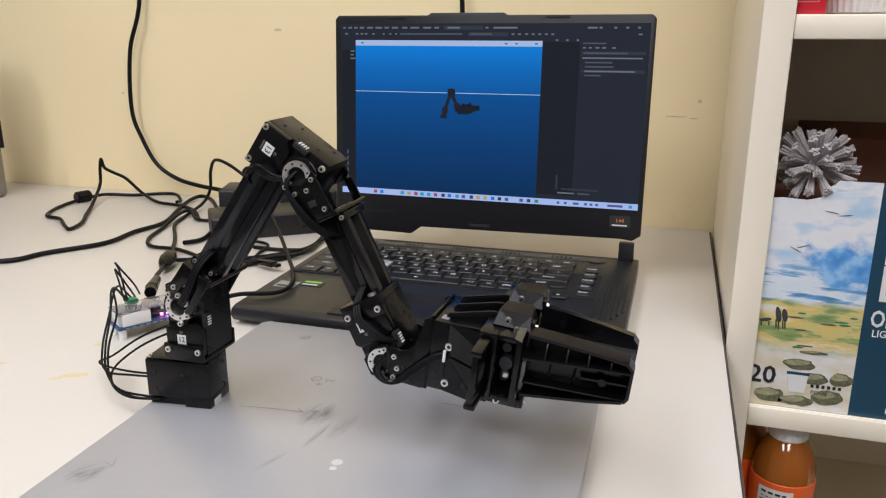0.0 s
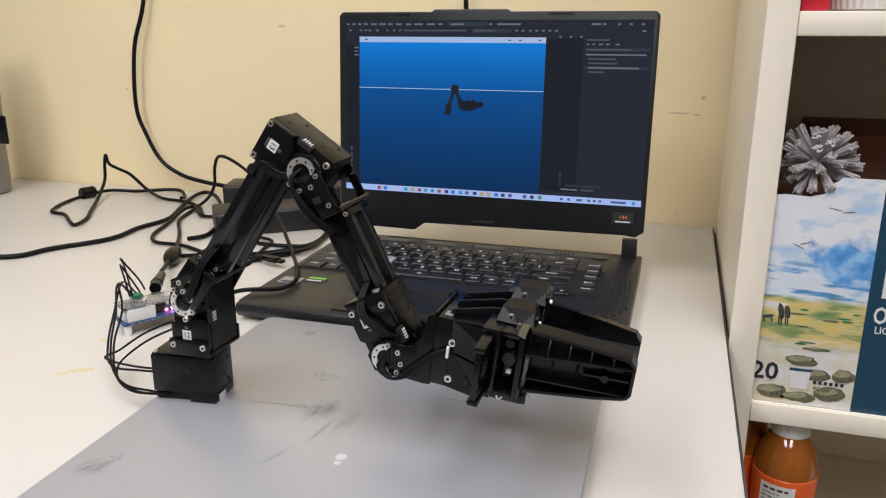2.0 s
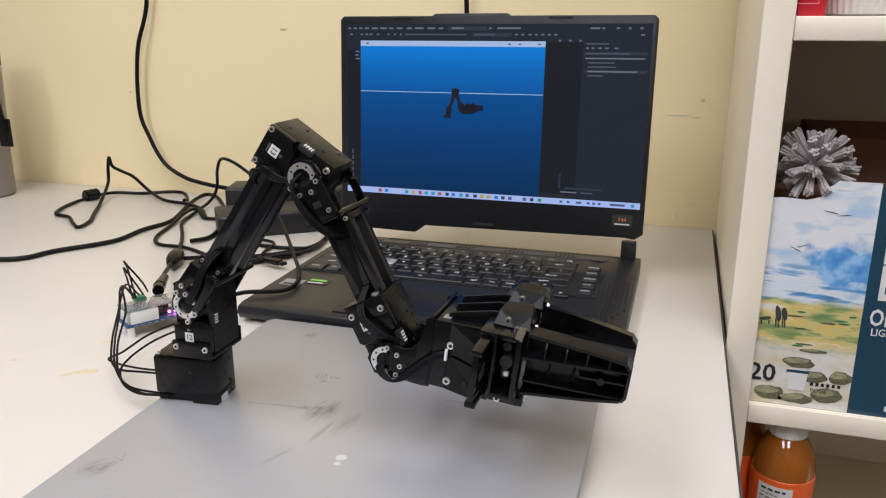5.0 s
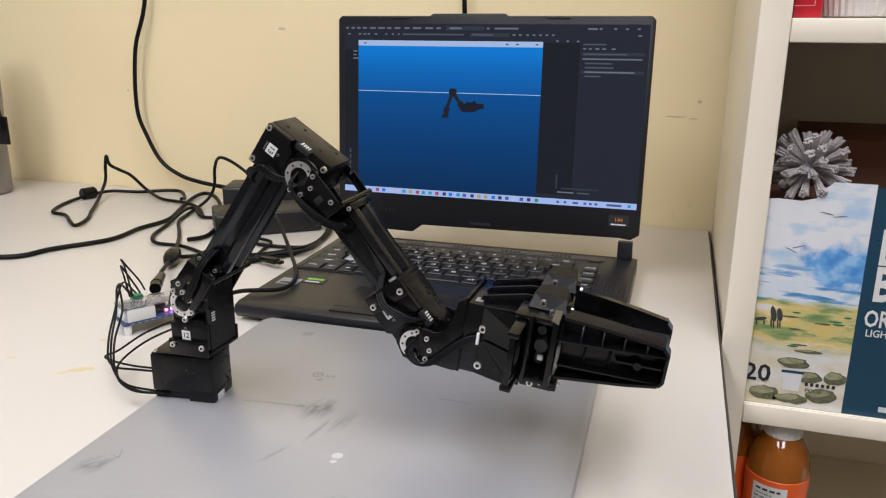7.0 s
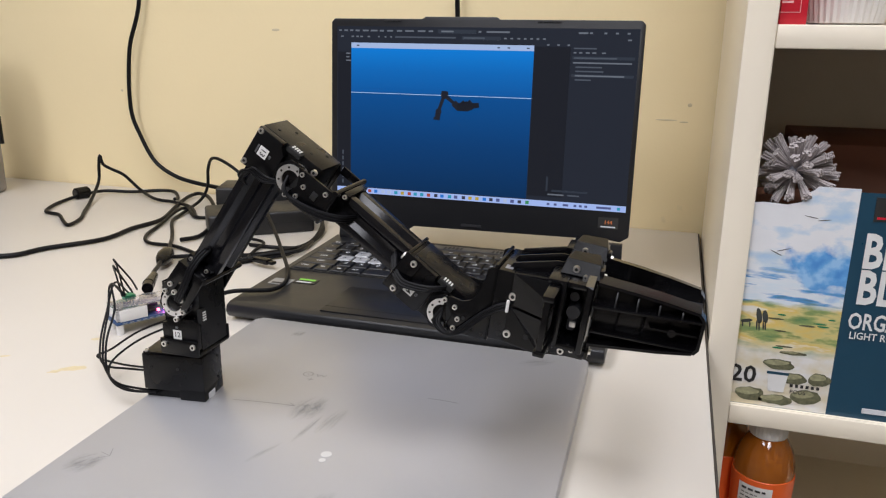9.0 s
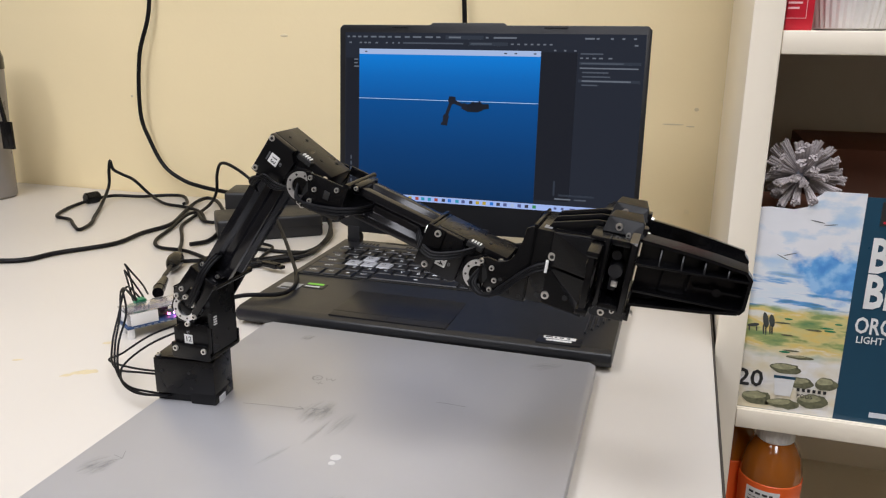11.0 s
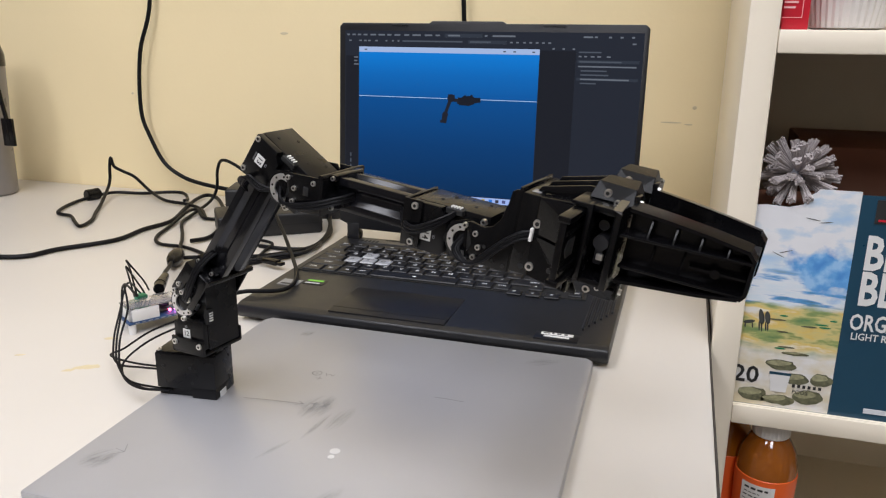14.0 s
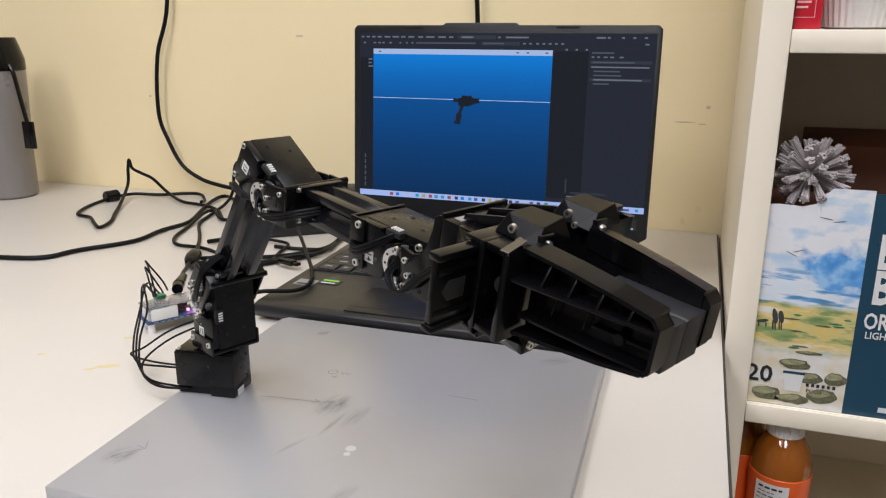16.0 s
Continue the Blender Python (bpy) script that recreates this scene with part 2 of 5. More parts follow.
for k in range(3):
    x, z, w = 0.335 + random.uniform(-0.012, 0.014), 0.022 + random.uniform(-0.012, 0.014), random.uniform(0.004, 0.008)
    box(b, x, x + w, WY - 0.003 - 0.0004 * k, WY - 0.0026 - 0.0004 * k, z, z + w * 0.9, m=Matrix.Translation((x, WY, z)) @ pose(0, 0, 0, random.uniform(-9, 9), random.uniform(-40, 40), random.uniform(-12, 12)) @ Matrix.Translation((-x, -WY, -z)))
tagged(part("tape_scrap", b, M_TAPE), "crumpled scrap of clear tape stuck on the wall", "tape")

# ---------------------------------------------------------------- desk
desk = empty("desk", pose(0, 0, 0), "off-white laminate desk against the cream wall", "desk")
part("desktop", box(B(), -1.25, 0.3785, -0.30, WY - 0.003, -0.028, 0, 0.0015), M_DESK, desk)
# dark filler strip: the shade of the gap to the bookcase, as colour
part("gap_shade_strip", box(B(), 0.3787, 0.3803, -0.30, WY - 0.003, -0.028, -0.0010, 0.0006), mat("gap_shade", (0.05, 0.042, 0.035), 0.6), desk)
for x in (-1.2, 0.33):
    part("leg", box(B(), x, x + 0.04, -0.26, 0.62, -0.74, -0.029, 0.003), M_EDGE, desk)
random.seed(9)
for x, y, s in ((-0.117, 0.018, 0.010), (-0.128, 0.008, 0.006), (-0.142, 0.075, 0.006), (-0.19, 0.02, 0.004)):
    b = B()
    bmesh.ops.create_icosphere(b, subdivisions=3, radius=1.0, matrix=pose(x, y, 0, 0, 0, 30) @ Matrix.Diagonal((s, s * 0.45, 0.0003, 1)))
    for v in b.verts:
        k = 1 + 0.45 * noise.noise(v.co * 260)
        v.co.x, v.co.y = x + (v.co.x - x) * k, y + (v.co.y - y) * k
    tagged(part("desk_stain", b, M_STAIN), "dried yellow stain on the white desk", "stain")

# silver slab under the arm, with pencil marks
SZ = 0.0112
slab = empty("metal_slab", pose(0, 0, 0), "silver brushed metal slab with pencil marks, lying on the desk", "slab")
b = prism(B(), [(-0.0130, -0.1535), (-0.0195, 0.139), (-0.0140, 0.1445), (0.279, 0.1445), (0.2845, 0.139), (0.2895, -0.148), (0.285, -0.1535)], 0.0, SZ, "z", 0.0012)
part("plate", b, M_SLAB, slab)


def stroke(pts, w, material=M_GRAPH, name="pencil_stroke", up=0.0004):
    b = B()
    pts = [Vector((x, y)) for x, y in pts]
    for p, q in zip(pts, pts[1:]):
        d = (q - p).normalized() * 0.0002
        n = Vector((-d.y, d.x)).normalized() * w / 2
        vs = [b.verts.new((*c, SZ + up)) for c in (p - d - n, q + d - n, q + d + n, p - d + n)]
        b.faces.new(vs)
    return part(name, b, material, slab)


stroke([(0.048, -0.009), (0.066, -0.0065), (0.093, -0.004)], 0.0006)
stroke([(0.089, -0.0012), (0.094, -0.004), (0.0885, -0.0065)], 0.0006)
stroke([(0.099, -0.0015), (0.105, -0.001)], 0.0009)
stroke([(0.102, 0.0012), (0.1015, -0.004)], 0.0009)
stroke([(0.1075, 0.0012), (0.112, -0.0045)], 0.0009)
stroke([(0.112, 0.001), (0.107, -0.0045)], 0.0009)
stroke([(0.080 + 0.0038 * math.cos(a / 3), 0.046 + 0.0038 * math.sin(a / 3)) for a in range(20)], 0.0006)
stroke([(0.0795, 0.046), (0.0805, 0.046)], 0.0009)
stroke([(0.087, 0.048), (0.089, 0.044), (0.091, 0.0475), (0.0935, 0.0445), (0.0945, 0.048)], 0.0006)
stroke([(0.083, 0.038), (0.088, 0.038)], 0.0006)
stroke([(0.0855, 0.0405), (0.0855, 0.0355)], 0.0006)
stroke([(0.181, 0.036), (0.190, 0.0362), (0.203, 0.0355)], 0.0006)
stroke([(0.012, -0.091), (0.016, -0.099), (0.010, -0.104)], 0.0004)
stroke([(0.016, -0.099), (0.008, -0.097)], 0.0004)


def smear(name, most, stretch):
    """Rubbed graphite: a thin film, streaked, thinning out to its edge."""
    m = mat(name, (0.20, 0.20, 0.205), 0.5, metal=0.2, vary=0.1, scale=200)
    nt = m.node_tree
    tc = nt.nodes.new("ShaderNodeTexCoord")
    far = nt.nodes.new("ShaderNodeVectorMath")
    far.operation = "DISTANCE"
    far.inputs[1].default_value = (0.5, 0.5, 0.0)
    flat = nt.nodes.new("ShaderNodeVectorMath")
    flat.operation = "MULTIPLY"
    flat.inputs[1].default_value = (1, 1, 0)
    fade = nt.nodes.new("ShaderNodeMapRange")
    fade.inputs[1].default_value, fade.inputs[2].default_value = 0.5, 0.18
    fade.inputs[3].default_value, fade.inputs[4].default_value = 0.0, most
    mp = nt.nodes.new("ShaderNodeMapping")
    mp.inputs["Scale"].default_value = (stretch, 9, 1)
    n = nt.nodes.new("ShaderNodeTexNoise")
    n.inputs["Scale"].default_value, n.inputs["Detail"].default_value = 1.0, 5
    thin = nt.nodes.new("ShaderNodeMapRange")
    thin.inputs[1].default_value, thin.inputs[2].default_value = 0.36, 0.66
    mul = nt.nodes.new("ShaderNodeMath")
    mul.operation = "MULTIPLY"
    nt.links.new(tc.outputs["Generated"], flat.inputs[0])
    nt.links.new(flat.outputs["Vector"], far.inputs[0])
    nt.links.new(far.outputs["Value"], fade.inputs[0])
    nt.links.new(tc.outputs["Generated"], mp.inputs["Vector"])
    nt.links.new(mp.outputs["Vector"], n.inputs["Vector"])
    nt.links.new(n.outputs["Fac"], thin.inputs[0])
    nt.links.new(fade.outputs[0], mul.inputs[0])
    nt.links.new(thin.outputs[0], mul.inputs[1])
    nt.links.new(mul.outputs[0], nt.nodes["Principled BSDF"].inputs["Alpha"])
    return m


M_RUB = smear("rubbed_graphite", 0.36, 2)
M_RUB2 = smear("faint_graphite", 0.24, 1.5)
for x, y, l, w, turn, material in ((0.105, -0.004, 0.040, 0.026, 80, M_RUB), (0.128, -0.016, 0.040, 0.014, 82, M_RUB2), (0.117, -0.030, 0.042, 0.005, 84, M_RUB), (0.104, -0.066, 0.034, 0.005, 70, M_RUB2), (0.006, -0.110, 0.026, 0.022, 60, M_RUB), (0.245, 0.124, 0.034, 0.016, 30, M_RUB2), (0.035, 0.118, 0.016, 0.012, 60, M_RUB), (0.16, -0.105, 0.030, 0.012, 70, M_RUB2)):
    b = B()
    b.faces.new([b.verts.new((l / 2 * math.cos(k * math.pi / 12), w / 2 * math.sin(k * math.pi / 12), 0)) for k in range(24)])
    part("smudge", b, material, slab, at=pose(x, y, SZ + 0.00012 + 0.00002 * len(slab.children) / 40, 0, 0, turn))
b = B()
cyl(b, (0.143, -0.056, SZ - 0.0005), (0.143, -0.056, SZ + 0.0003), 0.0035, seg=20)
cyl(b, (0.1435, -0.063, SZ - 0.0005), (0.1435, -0.063, SZ + 0.0003), 0.0022, seg=20)
part("light_spot", b, mat("pale_spot", (0.62, 0.62, 0.62), 0.4, metal=0.2), slab)

# ---------------------------------------------------------------- laptop
LX0, LX1, LYF, LYH = -0.058, 0.296, 0.149, 0.394
laptop = empty("laptop", pose(0, 0, 0), "black gaming laptop, open and switched on, standing on the desk", "laptop")
b = prism(B(), [(LYF + 0.004, 0.004), (LYF, 0.010), (LYF + 0.002, 0.0165), (LYF + 0.01, 0.0185), (0.372, 0.021), (0.405, 0.022), (0.408, 0.012), (0.40, 0.004)], LX0, LX1, "x", 0.0016)
base_l = part("base_shell", b, M_LAP, laptop)
for x in (LX0 + 0.02, LX1 - 0.035):
    for y in (LYF + 0.02, 0.38):
        part("rubber_foot", box(B(), x, x + 0.02, y, y + 0.008, 0, 0.0045, 0.001), M_PAD, laptop)


def deck(y):
    return 0.0185 + (y - LYF - 0.01) * 0.0025 / (0.372 - LYF - 0.01)


TILT = math.degrees(math.atan(0.0025 / 0.213))
part("touchpad", box(B(), 0.036, 0.150, 0.158, 0.229, deck(0.2) - 0.002, deck(0.2) + 0.0006, 0.0004, m=None), M_KEY, laptop)
b = B()
box(b, 0.0925, 0.0929, 0.158, 0.170, deck(0.165) - 0.001, deck(0.165) + 0.0012)
box(b, 0.036, 0.150, 0.1700, 0.1704, deck(0.165) - 0.001, deck(0.165) + 0.0012)
part("touchpad_seam", b, M_DARK, laptop)
KX, KY, PITCH = -0.047, 0.264, 0.0187
part("keyboard_well", box(B(), KX - 0.003, 0.263, KY - 0.003, KY + 0.1145, 0.017, deck(0.32) + 0.0002), M_DARK, laptop)
ROWS = [
    [("CTRL", 1.25), ("FN", 1), ("", 1), ("ALT", 1), ("", 5.25), ("ALT", 1), ("FN", 1), ("CTRL", 1)],
    [("SHIFT", 2.25)] + [(c, 1) for c in "ZXCVBNM,./"] + [("SHIFT", 2.75)],
    [("CAPS", 1.75)] + [(c, 1) for c in "ASDFGHJKL;'"] + [("ENTER", 2.25)],
    [("TAB", 1.5)] + [(c, 1) for c in "QWERTYUIOP[]"] + [("\\", 1.5)],
    [(c, 1) for c in "`1234567890-="] + [("BKSP", 2)],
    [("ESC", 1)] + [("F%d" % k, 1.08) for k in range(1, 13)] + [("DEL", 1.04)],
]
KEYMESH = {}


def keycap(w, clear, low):
    k = (round(w, 3), clear, low)
    if k not in KEYMESH:
        b = box(B(), -w / 2, w / 2, -0.0082 * low, 0.0082 * low, -0.001, 0.0016, 0.0009, seg=1)
        KEYMESH[k] = mesh_of("key", b, M_KEYW if clear else M_KEY)
    return KEYMESH[k]


def put_key(x, y, w, text, low=1.0):
    clear = text in ("W", "A", "S", "D")
    ob = shared("key", keycap(w - 0.0027, clear, low), laptop, pose(x, y, deck(y) + 0.001, TILT))
    if text:
        ink = M_KEY if clear else M_INK
        words(text, 0.0068 if len(text) == 1 else 0.0040, ink, ob, pose(-0.001, 0.0008, 0.00172), "legend", 0.0001)
    else:
        part("legend", box(B(), -0.002, 0.002, -0.001, 0.0012, 0.0015, 0.0017), M_INK, ob)
    return ob


for r, row in enumerate(ROWS):
    x = KX
    low = 0.62 if r == 5 else 1.0
    y = KY + 0.0085 + r * PITCH - (0.002 if r == 5 else 0)
    for text, w in row:
        if r == 0 and text == "CTRL" and x > 0.1:
            w = 1.0
        put_key(x + w * PITCH / 2, y, w * PITCH, text, low)
        x += w * PITCH
for r, text in enumerate(("PRSC", "END", "PGDN", "PGUP", "HOME")):
    put_key(0.2515, KY + 0.0085 + r * PITCH, 0.0165, text, 0.8)
for x, y, text in ((0.192, KY - 0.004, "<"), (0.211, KY - 0.004, "v"), (0.230, KY - 0.004, ">"), (0.211, KY + 0.0145, "^")):
    put_key(x, y, 0.0175, text, 0.75)
# air vents and ridges on the deck
M_STRIP = mat("vent_strip", (0.035, 0.036, 0.040), 0.42, vary=0.15, scale=60, bump=0.2, fine=2200)
part("vent_strip", box(B(), -0.030, 0.262, 0.3815, 0.3955, 0.0200, 0.0221, 0.0003), M_STRIP, laptop)
for k in range(60):
    x = -0.028 + k * 0.0048
    if k % 12 < 5:
        part("vent_slot", box(B(), x, x + 0.0026, 0.384, 0.392, 0.0205, 0.0224), M_DARK, laptop, at=None)
b = B()
for k in range(130):
    for j in range(3):
        x = 0.0 + k * 0.0021
        box(b, x, x + 0.0009, 0.397 + j * 0.002, 0.398 + j * 0.002, 0.0212, 0.0222)
tagged(part("speaker_grille", b, M_DARK, laptop), kind="stuff")
for k in range(6):
    x = 0.2685 + k * 0.0042
    part("ridge", box(B(), x, x + 0.0022, 0.185 + 0.010 * k, 0.315, 0.0186, 0.0212, 0.0005, seg=1), M_LAP, laptop)
part("power_button", prism(B(), [(0.2515 + 0.008 * math.cos(a * math.pi / 3), 0.381 + 0.0045 * math.sin(a * math.pi / 3)) for a in range(6)], 0.019, 0.0225, "z", 0.0004), M_LAP, laptop)
st = part("sticker", box(B(), 0.231, 0.269, 0.156, 0.172, 0.017, 0.0191, 0.0001), M_KEY, laptop, "black sticker with a white rounded mark")
b = B()
box(b, 0.236, 0.264, 0.1655, 0.1705, 0.0185, 0.01955, 0.0002)
part("mark", b, M_LABEL, st)
part("print_bar", box(B(), 0.239, 0.261, 0.1605, 0.1635, 0.0185, 0.01955), M_LABEL, st)
b = B()
for x0, x1 in ((0.238, 0.244), (0.2455, 0.2475), (0.250, 0.2535), (0.256, 0.259)):
    box(b, x0, x1, 0.167, 0.169, 0.019, 0.0198)
part("print", b, M_TEXT, st)
st2 = part("sticker", box(B(), -0.024, -0.001, 0.222, 0.236, 0.018, 0.0197), M_KEY, laptop, "black and green sticker")
part("green_band", box(B(), -0.0225, -0.0045, 0.2312, 0.2355, 0.0192, 0.0199), M_GREEN, st2)
part("print_bar", box(B(), -0.022, -0.006, 0.2245, 0.227, 0.0192, 0.0199), M_INK, st2)
st3 = part("sticker", box(B(), -0.048, -0.026, 0.212, 0.230, 0.018, 0.0197), M_SILVER, laptop, "silver sticker")
part("print_bar", box(B(), -0.045, -0.029, 0.214, 0.218, 0.0192, 0.0199), M_TEXT, st3)
for x in (LX0 + 0.008, LX1 - 0.022):
    b = cyl(B(), (x, LYH + 0.006, 0.0265), (x + 0.016, LYH + 0.006, 0.0265), 0.0062)
    box(b, x, x + 0.016, LYH, LYH + 0.009, 0.020, 0.042, 0.001)
    part("hinge", b, M_LAP, laptop)

# lid, leaning back by four degrees; u runs along the width, v up the lid
LID = Matrix.Translation((LX0, LYH, 0.0306)) @ pose(0, 0, 0, -3.9)
LW, LH = 0.354, 0.2505
out = [(-0.0025, 0.014), (0.020, 0.0045), (0.092, 0.0035), (0.104, 0.0125), (0.333, 0.0155), (0.345, 0.014), (LW, 0.020), (LW, LH - 0.004), (LW - 0.004, LH), (0.198, LH), (0.195, LH + 0.0025), (0.112, LH + 0.0025), (0.109, LH), (0.0015, LH), (-0.0025, LH - 0.004)]
lid = part("lid", prism(B(), out, 0.0, 0.0065, "y", 0.0012), M_LID, laptop, at=LID)


def flat(name, u0, u1, v0, v1, depth, material, parent=lid, label=""):
    return part(name, box(B(), u0, u1, -depth, -depth + 0.0003, v0, v1), material, parent, label)


# what the display shows
DU0, DU1, DV0, DV1 = 0.0048, 0.3490, 0.0480, 0.2418
G_IDE = glow("screen_dark", (0.0170, 0.0208, 0.0325), 1.0)
G_IDE2 = glow("screen_darker", (0.0115, 0.0132, 0.0200), 1.0)
G_TXT = glow("screen_text", (0.30, 0.34, 0.42), 0.45)
G_TXT2 = glow("screen_text_dim", (0.16, 0.19, 0.25), 0.45)
G_SEL = glow("screen_selected", (0.030, 0.038, 0.055), 1.0)
G_BAR = glow("taskbar", (0.36, 0.48, 0.86), 0.95)
G_TITLE = glow("title_bar", (0.40, 0.52, 0.80), 0.9)
G_LINE = glow("horizon_line", (0.55, 0.70, 0.95), 0.9)
G_SKY = glow_ramp("sim_sky", [(0.0, (0.003, 0.092, 0.34)), (0.5, (0.003, 0.13, 0.46)), (1.0, (0.003, 0.19, 0.64))], 1.0)
G_GND = glow_ramp("sim_ground", [(0.0, (0.002, 0.027, 0.095)), (0.5, (0.002, 0.044, 0.165)), (1.0, (0.002, 0.072, 0.27))], 1.0)
G_SIM = glow("sim_arm", (0.014, 0.016, 0.026), 1.0)
G_SIM2 = glow("sim_arm_dark", (0.010, 0.012, 0.020), 1.0)
display = part("display", box(B(), DU0, DU1, -0.0002, 0.0001, DV0, DV1), G_IDE, laptop, "lit screen with a blue simulation window", at=LID)
WU0, WU1, WV0, WV1, WL = 0.0230, 0.2380, 0.0555, 0.2235, 0.1668
flat("console_panel", DU0 + 0.001, DU0 + 0.0175, WV0, 0.213, 0.0005, G_IDE2, display)
flat("tool_panel", 0.2385, 0.2780, WV0 + 0.004, 0.2225, 0.0005, G_IDE2, display)
flat("simulation_sky", WU0, WU1, WL, WV1 - 0.006, 0.0008, G_SKY, display)
flat("simulation_ground", WU0, WU1, WV0, WL, 0.0008, G_GND, display)
flat("horizon", WU0, WU1, WL - 0.00028, WL + 0.00028, 0.0011, G_LINE, display)
flat("window_title_bar", WU0, WU1, WV1 - 0.006, WV1, 0.0008, G_TITLE, display)
flat("taskbar", DU0 + 0.001, DU1, DV0, DV0 + 0.0068, 0.0011, G_BAR, display)
random.seed(12)
ICON = [glow("icon", c, 0.8) for c in ((0.02, 0.20, 0.75), (0.05, 0.05, 0.08), (0.55, 0.40, 0.06), (0.03, 0.35, 0.55), (0.05, 0.30, 0.12), (0.45, 0.08, 0.06), (0.10, 0.12, 0.30), (0.5, 0.6, 0.85))]
for k in range(24):
    u = 0.046 + k * 0.0083 + random.uniform(-0.0006, 0.0006)
    flat("taskbar_icon", u, u + 0.0040, DV0 + 0.0016, DV0 + 0.0052, 0.0014, random.choice(ICON), display)
for u, w in ((0.262, 0.003), (0.270, 0.003), (0.280, 0.006), (0.292, 0.003), (0.298, 0.003), (0.304, 0.003), (0.317, 0.016)):
    flat("tray_print", u, u + w, DV0 + 0.0022, DV0 + 0.0046, 0.0014, ICON[6], display)
flat("tray_dot", 0.3395, 0.3428, DV0 + 0.0018, DV0 + 0.0050, 0.0014, ICON[3], display)
for u, w in ((0.0075, 0.003), (0.014, 0.004), (0.021, 0.004), (0.028, 0.005), (0.037, 0.007), (0.047, 0.008), (0.058, 0.005), (0.067, 0.007), (0.079, 0.006), (0.089, 0.010), (0.104, 0.009), (0.117, 0.005), (0.132, 0.014), (0.175, 0.003), (0.184, 0.026), (0.285, 0.010), (0.297, 0.003), (0.312, 0.003), (0.324, 0.003), (0.336, 0.003)):
    flat("menu_print", u, u + w, 0.2362, 0.2380, 0.0006, G_TXT, display)
for u, w in ((0.010, 0.003), (0.023, 0.003), (0.029, 0.003), (0.034, 0.003), (0.043, 0.003), (0.056, 0.002), (0.064, 0.002), (0.071, 0.002), (0.077, 0.072), (0.158, 0.024), (0.204, 0.003), (0.211, 0.003), (0.219, 0.003), (0.226, 0.003), (0.233, 0.003), (0.240, 0.003), (0.247, 0.003), (0.337, 0.004)):
    flat("toolbar_print", u, u + w, 0.2296, 0.2312, 0.0006, G_TXT2 if w > 0.01 else G_TXT, display)
flat("search_field", 0.128, 0.172, 0.2350, 0.2392, 0.0004, G_SEL, display)
flat("run_field", 0.156, 0.200, 0.2284, 0.2322, 0.0004, G_SEL, display)
for u in (0.252, 0.263, 0.274):
    flat("window_button", u, u + 0.0025, 0.2235, 0.2252, 0.0009, G_TXT, display)
for v, u, w, mt in ((0.2205, 0.281, 0.024, G_TXT2), (0.2160, 0.281, 0.003, G_TXT), (0.2160, 0.287, 0.003, G_TXT), (0.2160, 0.294, 0.004, G_TXT), (0.2160, 0.301, 0.004, G_TXT), (0.2160, 0.311, 0.004, G_TXT), (0.2105, 0.282, 0.045, G_TXT2), (0.2055, 0.281, 0.062, G_TXT), (0.2010, 0.284, 0.028, G_TXT2), (0.1966, 0.284, 0.030, G_TXT2), (0.1920, 0.284, 0.052, G_TXT), (0.1876, 0.284, 0.017, G_TXT2), (0.0615, 0.262, 0.018, G_TXT), (0.0615, 0.284, 0.013, G_TXT2)):
    flat("panel_print", u, u + w, v, v + 0.0015, 0.0009, mt, display)
flat("selected_row", 0.280, 0.3455, 0.1912, 0.1943, 0.0006, G_SEL, display)
flat("search_row", 0.280, 0.3455, 0.2098, 0.2130, 0.0006, G_SEL, display)
flat("scroll_bar", 0.2595, 0.2615, 0.066, 0.082, 0.0009, G_SEL, display)
flat("scroll_bar", 0.266, 0.306, 0.0655, 0.0675, 0.0009, G_SEL, display)
for k, w in enumerate((0.005, 0.004, 0.006)):
    flat("console_print", 0.0165, 0.0165 + w, 0.2105 - 0.004 * k, 0.2120 - 0.004 * k, 0.0009, G_TXT, display)
for k in range(6):
    flat("console_print", 0.012, 0.0135, 0.094 - 0.007 * k, 0.0985 - 0.007 * k, 0.0009, G_TXT2, display)
for u, v in ((0.197, 0.2198), (0.2085, 0.2198), (0.230, 0.2198), (0.030, 0.2198)):
    flat("title_print", u, u + 0.003, v, v + 0.0012, 0.0010, G_SEL, display)
st4 = part("sticker", box(B(), 0.320, 0.342, -0.0004, -0.0001, 0.0285, 0.0410), M_TEXT, laptop, "small black sticker with orange print", at=LID)
words("144", 0.0062, mat("orange_print", (0.75, 0.22, 0.06), 0.5), st4, pose(0.331, -0.0005, 0.0355, 90))
flat("print_bar", 0.323, 0.339, 0.0298, 0.0312, 0.0006, M_INK, st4)
b = B()
for k in range(10):
    box(b, 0.022 + k * 0.0050, 0.0245 + k * 0.0050, -0.0003, 0.0, 0.0265, 0.0290)
part("lettering_bar", b, M_LAP, lid)
flat("camera_dot", 0.1525, 0.1535, 0.2468, 0.2478, 0.0003, M_DARK)
for u0, u1, v0, v1 in ((0.063, 0.083, LH - 0.0025, LH - 0.0012), (0.240, 0.266, LH - 0.0025, LH - 0.0012), (0.163, 0.187, 0.0175, 0.0205)):
    part("rubber_bumper", box(B(), u0, u1, -0.0012, 0.0, v0, v1), M_PAD, lid)


